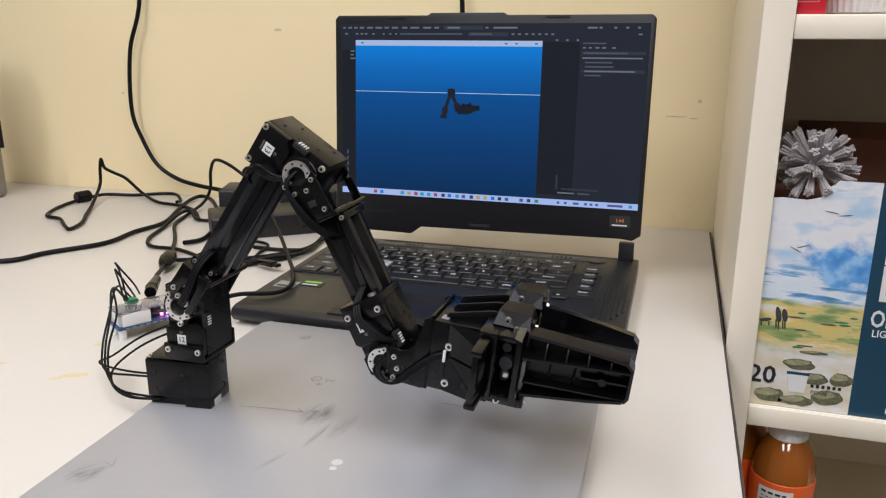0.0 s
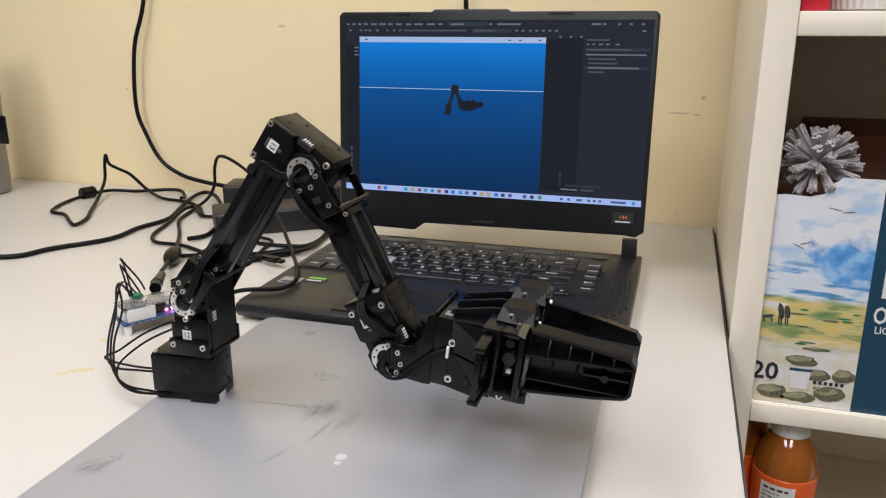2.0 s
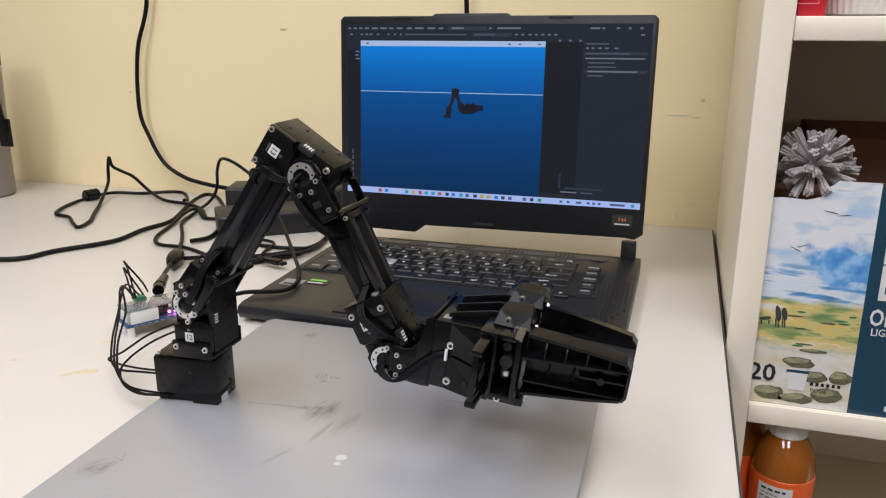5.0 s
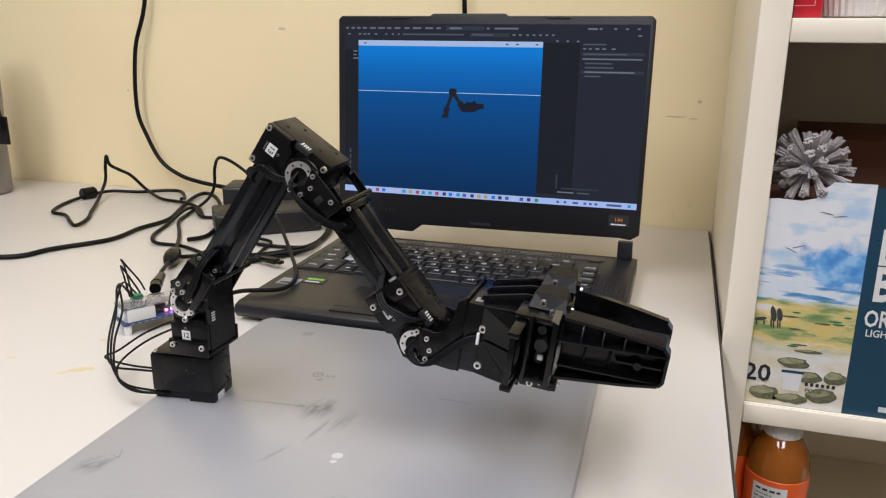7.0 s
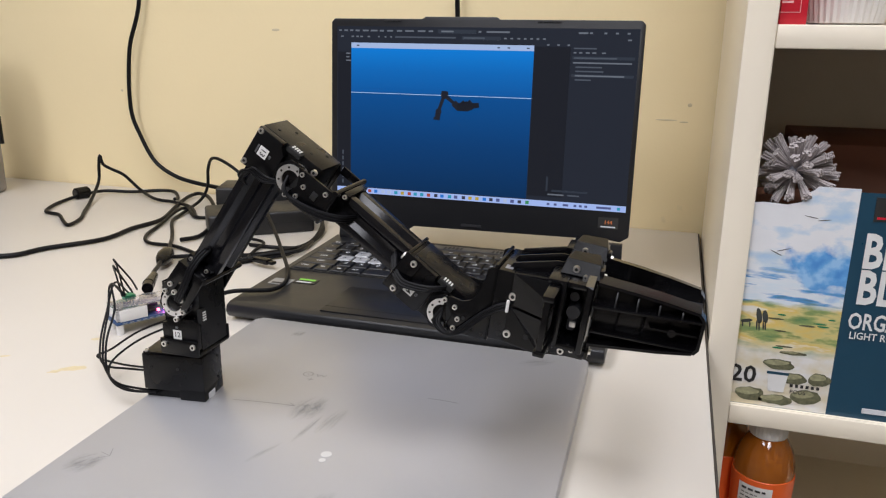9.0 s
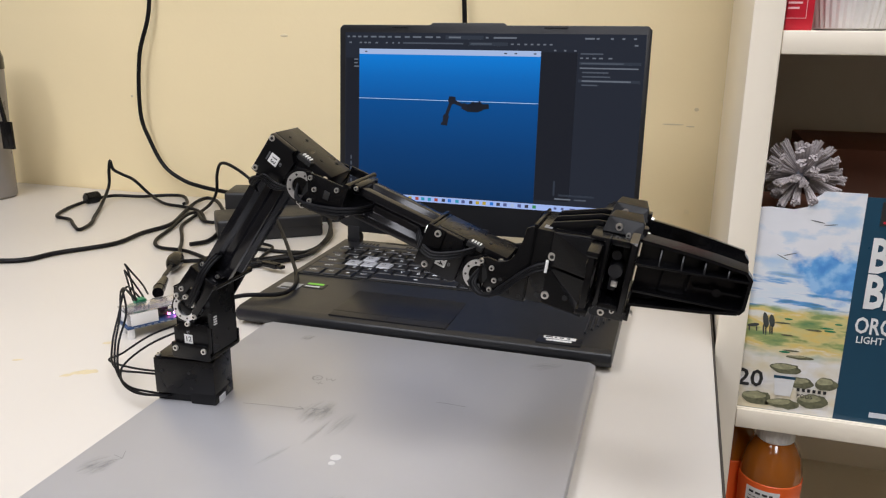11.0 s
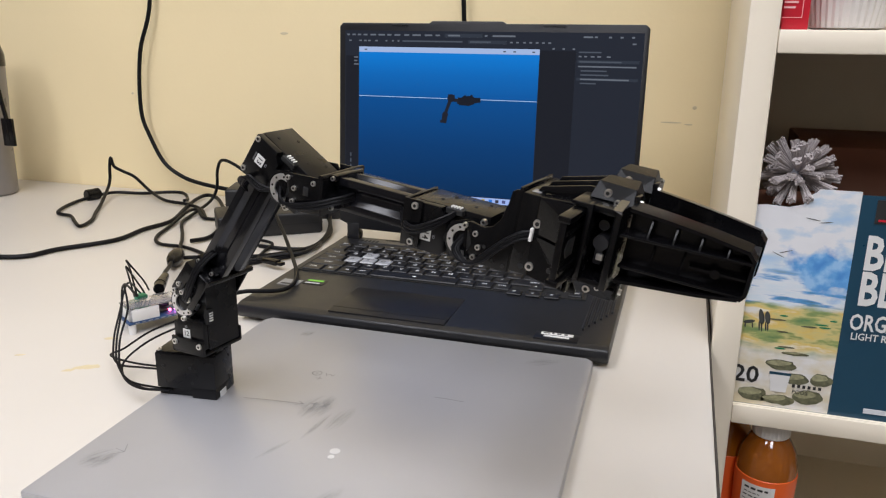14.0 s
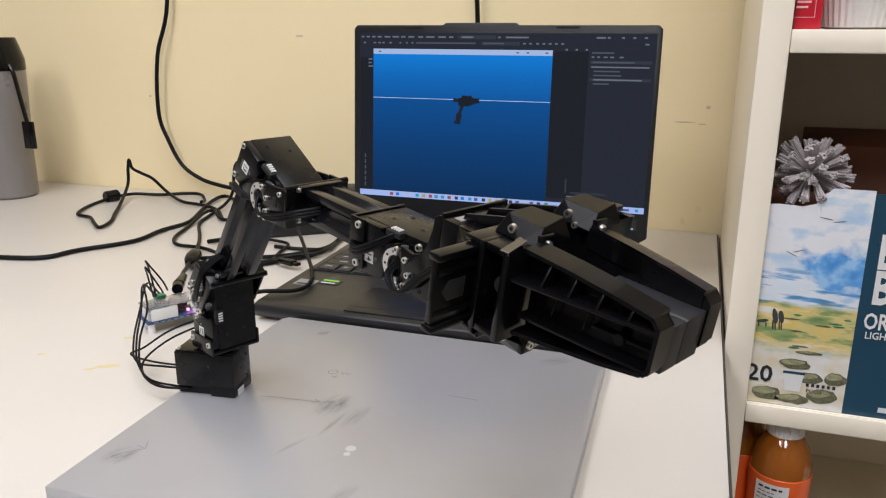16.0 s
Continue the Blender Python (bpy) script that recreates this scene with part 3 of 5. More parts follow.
# the drawn arm on the display: four dark pieces that turn like the real one
def sim_piece(name, segs):
    b = B()
    for kind, *a in segs:
        if kind == "d":
            u, v, r = a
            cyl(b, (u, 0.0, v), (u, 0.0003, v), r, seg=14)
        else:
            u0, v0, u1, v1, w0, w1 = a
            d = Vector((u1 - u0, v1 - v0)).normalized()
            n = Vector((-d.y, d.x))
            pts = [(u0 + n.x * w0, v0 + n.y * w0), (u0 - n.x * w0, v0 - n.y * w0), (u1 - n.x * w1, v1 - n.y * w1), (u1 + n.x * w1, v1 + n.y * w1)]
            prism(b, pts, 0.0, 0.0003)
    return part(name, b, G_SIM if "gripper" not in name else G_SIM2, display)


sim_base = sim_piece("simulated_base", [("s", -0.0002, -0.0085, 0.0008, -0.001, 0.0030, 0.0032), ("d", 0.0012, 0.001, 0.0036), ("s", -0.0008, -0.0085, -0.0006, -0.0055, 0.0038, 0.0038)])
sim_upper = sim_piece("simulated_upper_arm", [("s", 0, 0, 0, 0.0225, 0.0018, 0.0020), ("d", 0.0003, 0.0215, 0.0046), ("s", -0.003, 0.0205, 0.0042, 0.0235, 0.0042, 0.0034)])
sim_fore = sim_piece("simulated_forearm", [("s", 0.002, 0, 0.019, 0, 0.0022, 0.0016), ("s", 0.013, 0, 0.022, 0, 0.0036, 0.0040)])
sim_grip = sim_piece("simulated_gripper", [("s", -0.001, 0, 0.010, 0, 0.0040, 0.0056), ("s", 0.004, 0.003, 0.008, 0.0055, 0.002, 0.002), ("s", 0.010, 0, 0.017, 0, 0.0058, 0.0040), ("s", 0.012, 0.003, 0.015, 0.0062, 0.0014, 0.0014), ("s", 0.017, 0, 0.0245, 0, 0.0032, 0.0026)])

# ---------------------------------------------------------------- robot arm
# a chain of five servos; millimetre geometry, each moving piece in its own joint's space
MM = 0.001
AX, AY, SH = 0.0188, -0.0062, 0.0877      # vertical axis of the arm, shoulder height
BASE = Matrix.Translation((0.0069, -0.0075, SZ))
arm = empty("robot_arm", BASE, "small black robot arm with two-finger gripper on the metal slab", "robot arm")
Y0 = -0.0215


SCREW_ME = {}


def screw_parts(parent, pts, y, r=0.0021, m=None):
    if r not in SCREW_ME:
        b = B()
        cyl(b, (0, 0.0006, 0), (0, -0.0012, 0), r, r * 0.9, seg=14)
        me = mesh_of("screw", b, M_STEEL)
        me.materials.append(M_DARK)
        SCREW_ME[r] = me
        b = B()
        cyl(b, (0, -0.0010, 0), (0, -0.00125, 0), r * 0.5, seg=6)
        SCREW_ME[-r] = mesh_of("screw_socket", b, M_DARK)
    for x, z in pts:
        at = pose(x, y, z)
        if m is not None:
            at = m @ at
        shared("screw", SCREW_ME[r], parent, at)
        shared("screw_socket", SCREW_ME[-r], parent, at)


def servo_case(bm, m):
    """Case in its own space: the output axis is y through the origin, the long side runs to -x."""
    box(bm, -0.03525, 0.01125, -0.0120, 0.017, -0.01425, 0.01425, 0.0008, m=m)
    # raised front cap beside the horn, with a slanted notch
    pts = [(-0.0350, -0.0140), (-0.0145, -0.0140), (-0.0125, -0.0115), (-0.0125, 0.0075), (-0.0165, 0.0115), (-0.0165, 0.0140), (-0.0350, 0.0140)]
    tmp = B()
    prism(tmp, pts, -0.0172, -0.0118, "y", 0.0006)
    tmp.transform(m)
    me = bpy.data.meshes.new("tmp")
    tmp.to_mesh(me)
    tmp.free()
    bm.from_mesh(me)
    bpy.data.meshes.remove(me)
    return bm


def horn(parent, m, start, end):
    """Silver crescent of the output horn, from angle start to end."""
    b = B()
    n = 26
    ring = []
    for i in range(n + 1):
        a = radians(start + (end - start) * i / n)
        ring.append([b.verts.new((r * math.cos(a), y, r * math.sin(a))) for r, y in ((0.0058, -0.0125), (0.0058, -0.0204), (0.0094, -0.0204), (0.0094, -0.0125))])
    for p, q in zip(ring, ring[1:]):
        for k in range(4):
            b.faces.new((p[k], p[(k + 1) % 4], q[(k + 1) % 4], q[k]))
    b.faces.new(ring[0])
    b.faces.new(ring[-1][::-1])
    h = part("horn", b, M_HORN, parent, "silver servo horn", at=m)
    b = B()
    for i in range(5):
        a = radians(start + (end - start) * (i + 0.5) / 5)
        cyl(b, (0.0076 * math.cos(a), -0.0198, 0.0076 * math.sin(a)), (0.0076 * math.cos(a), -0.0206, 0.0076 * math.sin(a)), 0.0007, seg=10)
    part("horn_hole", b, M_DARK, parent, at=m)
    part("horn_bore", cyl(B(), (0, -0.0120, 0), (0, -0.0185, 0), 0.0058), M_DARK, parent, at=m)
    mid = radians((start + end) / 2)
    rim = [(0.0124 * math.cos(mid + k * math.pi / 4), 0.0124 * math.sin(mid + k * math.pi / 4)) for k in (-2.2, -1.1, 0, 1.1, 2.2)]
    part("horn_backing", prism(B(), rim, -0.0192, -0.0178, "y", 0.0003), M_ANOD, parent, at=m)
    return h


def label_plate(parent, m, number, x, z, turn=0):
    at = m @ pose(x, -0.0172, z) @ pose(0, 0, 0, 0, turn, 0)
    part("label", box(B(), -0.0033, 0.0033, -0.0003, 0.0002, -0.0033, 0.0033), M_LABEL, parent, "white number label", at=at)
    words(number, 0.0052, M_TEXT, parent, at @ pose(0, -0.0004, 0, 90), "number", 0.00006)
    words("ID", 0.0024, M_SILVER, parent, at @ pose(0, -0.0002, 0.0051, 90), "number")
    b = B()
    box(b, -0.0030, 0.0030, -0.0002, 0.0002, -0.0052, -0.0042)
    part("print_bar", b, M_GREYPRINT, parent, at=at)


def dimples(parent, pts, m, axis="y", r=0.0011):
    """Dark bolt holes on a case."""
    for p, d in pts:
        p, d = Vector(p), Vector(d)
        part("bolt_hole", cyl(B(), p + d * 0.0004, p - d * 0.0008, r, seg=10), M_DARK, parent, at=m)


def connector(parent, at):
    part("connector_recess", box(B(), -0.0052, 0.0052, -0.0032, 0.0030, -0.0012, 0.0020, 0.0003, seg=1), M_DARK, parent, at=at)
    part("connector", box(B(), -0.0038, 0.0038, -0.0016, 0.0018, -0.0012, 0.0023, 0.0003, seg=1), M_DARK, parent, at=at)
    for k in range(4):
        shared("pin", PIN, parent, at @ pose(-0.0027 + 0.0018 * k, 0, 0.0021))


PIN = mesh_of("pin", box(B(), -0.00045, 0.00045, -0.0015, 0.0017, 0, 0.0008), M_LABEL)
BY = 6.3
MB = pose(0.0, 0, 0, 0, 0, BY)
b = B()
box(b, -0.02325, 0.02325, -0.01425, 0.01425, 0.0065, 0.034, 0.0009, m=MB)
box(b, 0.004, 0.02325, -0.01425, 0.01425, 0.0, 0.009, 0.0007, m=MB)
box(b, -0.02325, 0.006, -0.0115, 0.01425, 0.0, 0.009, 0.0007, m=MB)
base_case = part("base_servo", b, M_SERVO, arm)
dimples(base_case, [((x, -0.01425, z), (0, -1, 0)) for x, z in ((-0.017, 0.024), (0.004, 0.024), (-0.017, 0.012), (0.005, 0.012))] + [((0.02325, y, z), (1, 0, 0)) for y, z in ((-0.008, 0.026), (0.008, 0.027), (0.008, 0.010))], MB)
b = box(B(), 0.0235, 0.0240, -0.009, 0.0, 0.0, 0.005)
part("print_label", b, M_INK, base_case, at=MB)
part("top_cap", box(B(), -0.0225, 0.0225, -0.0135, 0.0135, 0.034, 0.0352, 0.0006), M_SERVO, base_case, at=MB)
screw_parts(base_case, [(-0.0205, -0.0115), (-0.0205, 0.0115)], 0.0, 0.0018, MB @ pose(0, 0, 0.0352, -90))

# shoulder: upright servo on a bracket, turns about the vertical axis
M2 = pose(0, 0, 0, 0, -90, 0)             # servo standing, long side down
b = servo_case(B(), M2)
shoulder = part("shoulder_servo", b, M_SERVO, arm)
b = B()
box(b, -0.0152, 0.0152, -0.0195, 0.0195, -0.0395, -0.0365, 0.0012)
box(b, -0.0152, 0.0152, -0.0195, -0.0175, -0.0385, -0.0275, 0.0006)
box(b, -0.0152, 0.0152, 0.0175, 0.0195, -0.0385, -0.0275, 0.0006)
cyl(b, (0, 0, -0.0430), (0, 0, -0.0390), 0.011)
part("bracket", b, M_ANOD, shoulder)
screw_parts(shoulder, [(-0.0115, -0.0315), (0.0115, -0.0315)], -0.0196, 0.0022)
label_plate(shoulder, Matrix.Identity(4), "12", -0.002, -0.0246)
dimples(shoulder, [((0.01425, y, z), (1, 0, 0)) for y, z in ((-0.006, 0.004), (0.008, 0.006), (-0.006, -0.026), (0.008, -0.024))], Matrix.Identity(4))
connector(shoulder, pose(0.0143, -0.0115, -0.0105, 0, 90, 0))

# upper arm: yoke, extruded tube, elbow servo
b = B()


def profile_outline(w, d):
    g, k = 0.0022, 0.0035
    return [(-w, -d), (-g - 0.003, -d), (-g, -d + k), (g, -d + k), (g + 0.003, -d), (w, -d), (w, -g - 0.003), (w - k, -g), (w - k, g), (w, g + 0.003), (w, d), (g + 0.003, d), (g, d - k), (-g, d - k), (-g - 0.003, d), (-w, d), (-w, g + 0.003), (-w + k, g), (-w + k, -g), (-w, -g - 0.003)]


prism(b, profile_outline(0.0105, 0.0115), 0.0, 0.080, "z", 0.0003)
upper = part("upper_arm", b, M_TUBE, arm)
upper.data.transform(Matrix.Translation((0.0020, 0, 0.0335)))
b = B()
side = [(-0.0125, 0.0045), (-0.0085, -0.0085), (0.0, -0.0118), (0.0085, -0.0085), (0.0112, -0.0005), (0.0104, 0.0300), (-0.0112, 0.0300)]
prism(b, [(-0.0112, 0.0300), (-0.0128, 0.0048), (-0.0062, 0.0020), (-0.0042, 0.0125), (-0.0040, 0.0175), (0.0040, 0.0195), (0.0060, 0.0010), (0.0112, -0.0005), (0.0104, 0.0300)], -0.0222, -0.0204, "y", 0.0004)
prism(b, side, 0.0204, 0.0222, "y", 0.0004)
box(b, -0.0118, 0.0112, -0.0222, 0.0222, 0.0280, 0.0305, 0.0010)
part("yoke", b, M_ANOD, upper)
for x in (-0.0075, 0.0062):
    part("clamp_block", box(B(), x - 0.0030, x + 0.0030, -0.0150, 0.0150, 0.0300, 0.0355, 0.0008), M_ANOD, upper)
part("yoke_rim", cyl(B(), (0.0108, -0.0222, 0.0292), (0.0108, 0.0222, 0.0292), 0.0021, seg=12), M_ANOD, upper)
screw_parts(upper, [(-0.0075, 0.0330), (0.0062, 0.0330)], -0.0150, 0.0015)
horn(upper, pose(0, -0.0008, 0), -200, 20)
screw_parts(upper, [(-0.0085, 0.0118), (-0.0032, 0.0085), (0.0042, 0.0072), (-0.0092, 0.0048), (0.0094, 0.0002), (0.0078, -0.0078)], -0.0222, 0.0019)
ME = Matrix.Translation((0.024, 0, 0.128))
elbow = part("elbow_servo", servo_case(B(), ME), M_SERVO, upper)
screw_parts(upper, [(-0.0088, 0.1398), (-0.0088, 0.1166), (0.0335, 0.1398), (0.0300, 0.1166)], -0.0166, 0.0021)
label_plate(upper, ME, "13", -0.0248, 0.001, 90)
dimples(upper, [((x, y, 0.14225), (0, 0, 1)) for x, y in ((-0.004, -0.004), (0.002, 0.009), (0.021, -0.002), (0.027, 0.010))], Matrix.Identity(4))
connector(upper, pose(0.0155, -0.0125, 0.1405, 0, 0, 0))
for dy in (0, 0.0018, 0.0036):
    part("lead", tube(B(), [(-0.0060 + dy, -0.0080, 0.0990), (-0.0075 + dy, -0.0165, 0.1060), (-0.0050 + dy, -0.0210, 0.1125 + dy * 0.4), (0.001, -0.0225 - dy * 0.3, 0.1160 + dy), (0.010, -0.0215, 0.1155 + dy), (0.020, -0.0195, 0.1225)], 0.00095, 7), M_CABLE, upper)
    part("lead", tube(B(), [(-0.001 + dy, -0.0165, 0.000), (0.000 + dy, -0.0225, 0.005), (0.000 + dy, -0.0245, 0.014), (-0.001 + dy, -0.0245, 0.024), (-0.003 + dy, -0.0225, 0.032), (-0.0045 + dy, -0.0165, 0.0385), (-0.0050 + dy, -0.0090, 0.0440)], 0.00095, 7), M_CABLE, upper)


# forearm: yoke from the elbow, short tube, wrist servo
def yoke_x(bm, x1=0.0285):
    f = [(0.0005, 0.0112), (0.010, 0.0120), (0.020, 0.0124), (x1, 0.0128), (x1, -0.0100), (0.020, -0.0105), (0.010, -0.0112), (0.002, -0.0112), (0.004, -0.0045), (0.006, 0.0), (0.004, 0.0055)]
    prism(bm, f, -0.0222, -0.0204, "y", 0.0004)
    s = [(-0.0110, 0.0), (-0.0078, 0.0078), (0.0, 0.0112), (0.010, 0.0118), (0.013, 0.0070), (0.013, -0.0070), (0.010, -0.0112), (0.0, -0.0112), (-0.0078, -0.0078)]
    prism(bm, s, 0.0204, 0.0222, "y", 0.0004)
    box(bm, 0.0125, x1, 0.0204, 0.0222, 0.0068, 0.0126, 0.0004)
    box(bm, 0.0125, x1, 0.0204, 0.0222, -0.0110, -0.0066, 0.0004)
    return bm


b = prism(B(), [(p[1], p[0] + 0.0036) for p in profile_outline(0.0100, 0.0115)], 0.0300, 0.0850, "x", 0.0003)
fore = part("forearm", b, M_TUBE, arm)
b = yoke_x(B())
box(b, 0.0275, 0.0305, -0.0222, 0.0222, -0.0105, 0.0130, 0.0010)
cyl(b, (0.0286, -0.0222, 0.0132), (0.0286, 0.0222, 0.0132), 0.0018, seg=12)
box(b, 0.0305, 0.0350, -0.0150, 0.0150, 0.0110, 0.0150, 0.0008)
part("yoke", b, M_ANOD, fore)
horn(fore, pose(0, -0.0008, 0), 60, 285)
screw_parts(fore, [(0.0052, 0.0088), (0.0100, 0.0030), (0.0092, -0.0052), (0.0030, -0.0092), (0.0240, 0.0090)], -0.0222, 0.0017)
part("yoke_hole", box(B(), 0.0165, 0.0205, -0.0226, -0.0218, 0.0, 0.0055, 0.0002), M_DARK, fore)
screw_parts(fore, [(0.0328, 0.0130), (0.0328, -0.0055)], -0.0150, 0.0015)
MW = Matrix.Translation((0.124, 0, 0))
part("wrist_servo", servo_case(B(), MW), M_SERVO, fore)
screw_parts(fore, [(0.0918, 0.0116), (0.0912, -0.0098)], -0.0189, 0.0022)
screw_parts(fore, [(0.1325, 0.0112)], -0.0140, 0.0020)
label_plate(fore, MW, "14", -0.0245, -0.004, 90)
b = B()
box(b, 0.0840, 0.0862, -0.0186, 0.0186, -0.0130, 0.0148, 0.0005)
box(b, 0.0860, 0.0890, -0.0175, 0.0175, -0.0120, 0.0138, 0.0005)
box(b, 0.0850, 0.0960, -0.0188, -0.0174, -0.0125, 0.0150, 0.0004)
part("end_bracket", b, M_ANOD, fore)
dimples(fore, [((x, y, 0.01425), (0, 0, 1)) for x, y in ((0.100, -0.002), (0.104, 0.008), (0.121, -0.001), (0.126, 0.009))], Matrix.Identity(4))
connector(fore, pose(0.1145, -0.0125, 0.0125))
for dz in (0, 0.0019, 0.0038):
    part("lead", tube(B(), [(-0.003, -0.0190, 0.001 - dz * 0.3), (0.001, -0.0235, -0.0055 - dz * 0.5), (0.012, -0.0245, -0.0085 + dz * 0.6), (0.027, -0.0240, -0.0055 + dz), (0.0385, -0.0190, -0.001 + dz), (0.044, -0.0080, 0.001 + dz)], 0.00095, 7), M_CABLE, fore)
    part("lead", tube(B(), [(0.0775, -0.0085, 0.001 + dz), (0.084, -0.0165, -0.0025 + dz), (0.090, -0.0210, -0.0035 + dz), (0.096, -0.0225, -0.0025 + dz), (0.107, -0.0215, 0.0035 + dz), (0.1145, -0.0165, 0.0105 + dz * 0.5), (0.1150, -0.0128, 0.0130)], 0.00095, 7), M_CABLE, fore)
b = B()
cyl(b, (0.0825, -0.0118, 0.0085), (0.0842, -0.0118, 0.0085), 0.0028, seg=12)
part("tube_plug", b, M_STEEL, fore)

# gripper: wrist yoke, gear case, rail and two ribbed fingers; x runs to the finger tips
def mm(*pts):
    return [tuple(MM * c for c in p) for p in pts]


def block(name, x0, x1, y0, y1, z0, z1, bevel, material, parent, label=""):
    ya, yb = sorted((y0, y1))
    return part(name, box(B(), x0 * MM, x1 * MM, ya * MM, yb * MM, z0 * MM, z1 * MM, bevel * MM), material, parent, label)


def hull(bm, pts):
    vs = [bm.verts.new(p) for p in pts]
    bmesh.ops.convex_hull(bm, input=vs)
    return bm


def soften(bm, offset):
    """Dissolves the flat triangles of a hull and rounds its edges."""
    bmesh.ops.dissolve_limit(bm, angle_limit=radians(2), verts=bm.verts, edges=bm.edges)
    bmesh.ops.bevel(bm, geom=list(bm.edges), offset=offset * MM, segments=2, profile=0.5, affect="EDGES")
    return bm


def facets(name, pts, parent, bevel=0.5, material=None):
    ob = new(name, mesh_of(name, soften(hull(B(), mm(*pts)), bevel), material or M_PLAST, smooth=False))
    ob.parent = parent
    return ob


grip = part("gripper_case", box(B(), 0.0300, 0.0400, -0.0235, 0.0235, -0.0072, 0.0368, 0.0010), M_PLAST, arm)
b = B()
hook = [(0.5, 11.2), (4.2, 12.6), (11.6, 11.4), (16.5, 13.2), (20.3, 18.0), (23.0, 27.5), (24.0, 35.0), (26.5, 36.6), (29.8, 36.8), (29.8, -9.0), (25.5, -9.8), (10.0, -9.2), (2.0, -11.2), (4.0, -4.5), (6.0, 0.0), (4.0, 5.5)]
prism(b, mm(*hook), -0.0222, -0.0200, "y", 0.0004)
part("yoke_arm", b, M_ANOD, grip)
b = B()
prism(b, mm((-11, 0), (-7.8, 7.8), (0, 11.2), *hook[1:12], (0, -11.2), (-7.8, -7.8)), 0.0200, 0.0222, "y", 0.0004)
part("yoke_arm", b, M_ANOD, grip)
b = box(B(), 0.0278, 0.0300, -0.0222, 0.0222, -0.0096, 0.0385, 0.0008)
part("yoke_plate", b, M_ANOD, grip)
horn(grip, pose(0, -0.0008, 0), 88, 285)
screw_parts(grip, mm((1.1, 9.8), (7.8, 6.7), (10.4, -0.4), (8.4, -6.6), (3.4, -9.9)), -0.0222, 0.0017)
screw_parts(grip, mm((41.4, 22.4), (41.5, -1.2)), -0.0237, 0.0025)
for x, z in ((13.8, 1.0), (19.5, -5.5), (26.0, -6.5)):
    part("bolt_hole", cyl(B(), (x * MM, -0.0215, z * MM), (x * MM, -0.0226, z * MM), 0.0011, seg=12), M_DARK, grip)
for x, z in ((53.2, 0.7), (36.5, -2.5)):
    part("bolt_hole", cyl(B(), (x * MM, -0.0215, z * MM), (x * MM, -0.0268 if x > 50 else -0.0238, z * MM), 0.0016, seg=12), M_DARK, grip)
for s in (0, 0.0019, 0.0038):
    part("lead", tube(B(), [(0.000, -0.0190, 0.004 - s), (-0.004 + s, -0.0230, -0.005), (0.004 + s, -0.0252, -0.0100), (0.015, -0.0264, -0.0062 + s), (0.0255, -0.0262, 0.0052 + s), (0.0335, -0.0258, 0.0118 + s), (0.0392, -0.0246, 0.0140 + s)], 0.00095, 7), M_CABLE, grip)
part("connector", box(B(), 0.0385, 0.0402, -0.0258, -0.0235, 0.0124, 0.0198, 0.0003, seg=1), M_WHITE, grip, "white cable connector")
block("print_label", 33.2, 37.8, -19.0, -12.5, 36.8, 37.1, 0.05, M_SILVER, grip)

# faceted flare from the case out to the rail
facets("flare", [(39.5, y, z) for y in (-23.2, 23.2) for z in (-7.2, 36.5)] + [(64.0, y, z) for y in (-28.5, 28.5) for z in (-7.8, 40.0)], grip, 0.7)
for s in (-1, 1):
    facets("flare_facet", [(40.0, s * 23.4, 36.5), (40.5, s * 23.4, 17.2), (64.0, s * 37, 29.0), (64.0, s * 37, 18.0), (64.0, s * 32.5, 39.5)], grip, 0.3)
    facets("flare_facet", [(40.5, s * 23.4, 15.8), (64.0, s * 37, 17.0), (64.0, s * 37, 1.0), (62.0, s * 28.0, -7.0)], grip, 0.3)
for y in (-15.0, 1.0, 16.0):
    part("top_fin", prism(B(), mm((35, 36.4), (64, 39.5), (67, 47.0), (62, 47.0), (37, 40.0)), (y - 1) * MM, (y + 1) * MM, "y", 0.0003), M_PLAST, grip)
    part("lower_fin", prism(B(), mm((42, -6.8), (64, -7.4), (66, -1), (66, -11.5), (60, -11.5)), (y - 1) * MM, (y + 1) * MM, "y", 0.0003), M_PLAST, grip)

for s in (-1, 1):
    rail = block("rail", 64.2, 67.6, s * 16, s * 63.2, 9.5, 39.5, 0.5, M_PLAST, grip)
    block("rail_flange", 62.8, 69.2, s * 16, s * 64.0, 38.6, 42.0, 0.9, M_PLAST, rail)
    block("rail_flange", 62.8, 69.2, s * 16, s * 64.0, 7.2, 10.6, 0.9, M_PLAST, rail)
    for z in (15.0, 33.6):
        block("rail_ridge", 67.4, 68.5, s * 16, s * 62.0, z - 1.2, z + 1.2, 0.4, M_PLAST, rail)
        block("rail_ridge", 63.4, 64.4, s * 16, s * 62.0, z - 1.2, z + 1.2, 0.4, M_PLAST, rail)
    slot = [(-59.0, 24.5), (-55.5, 29.0), (-46.0, 29.0), (-46.0, 20.0), (-55.5, 20.0)]
    part("rail_slot", prism(B(), mm(*[(-s * y, z) for y, z in slot]), 0.0674, 0.0679, "x", 0.0001), M_DARK, rail)


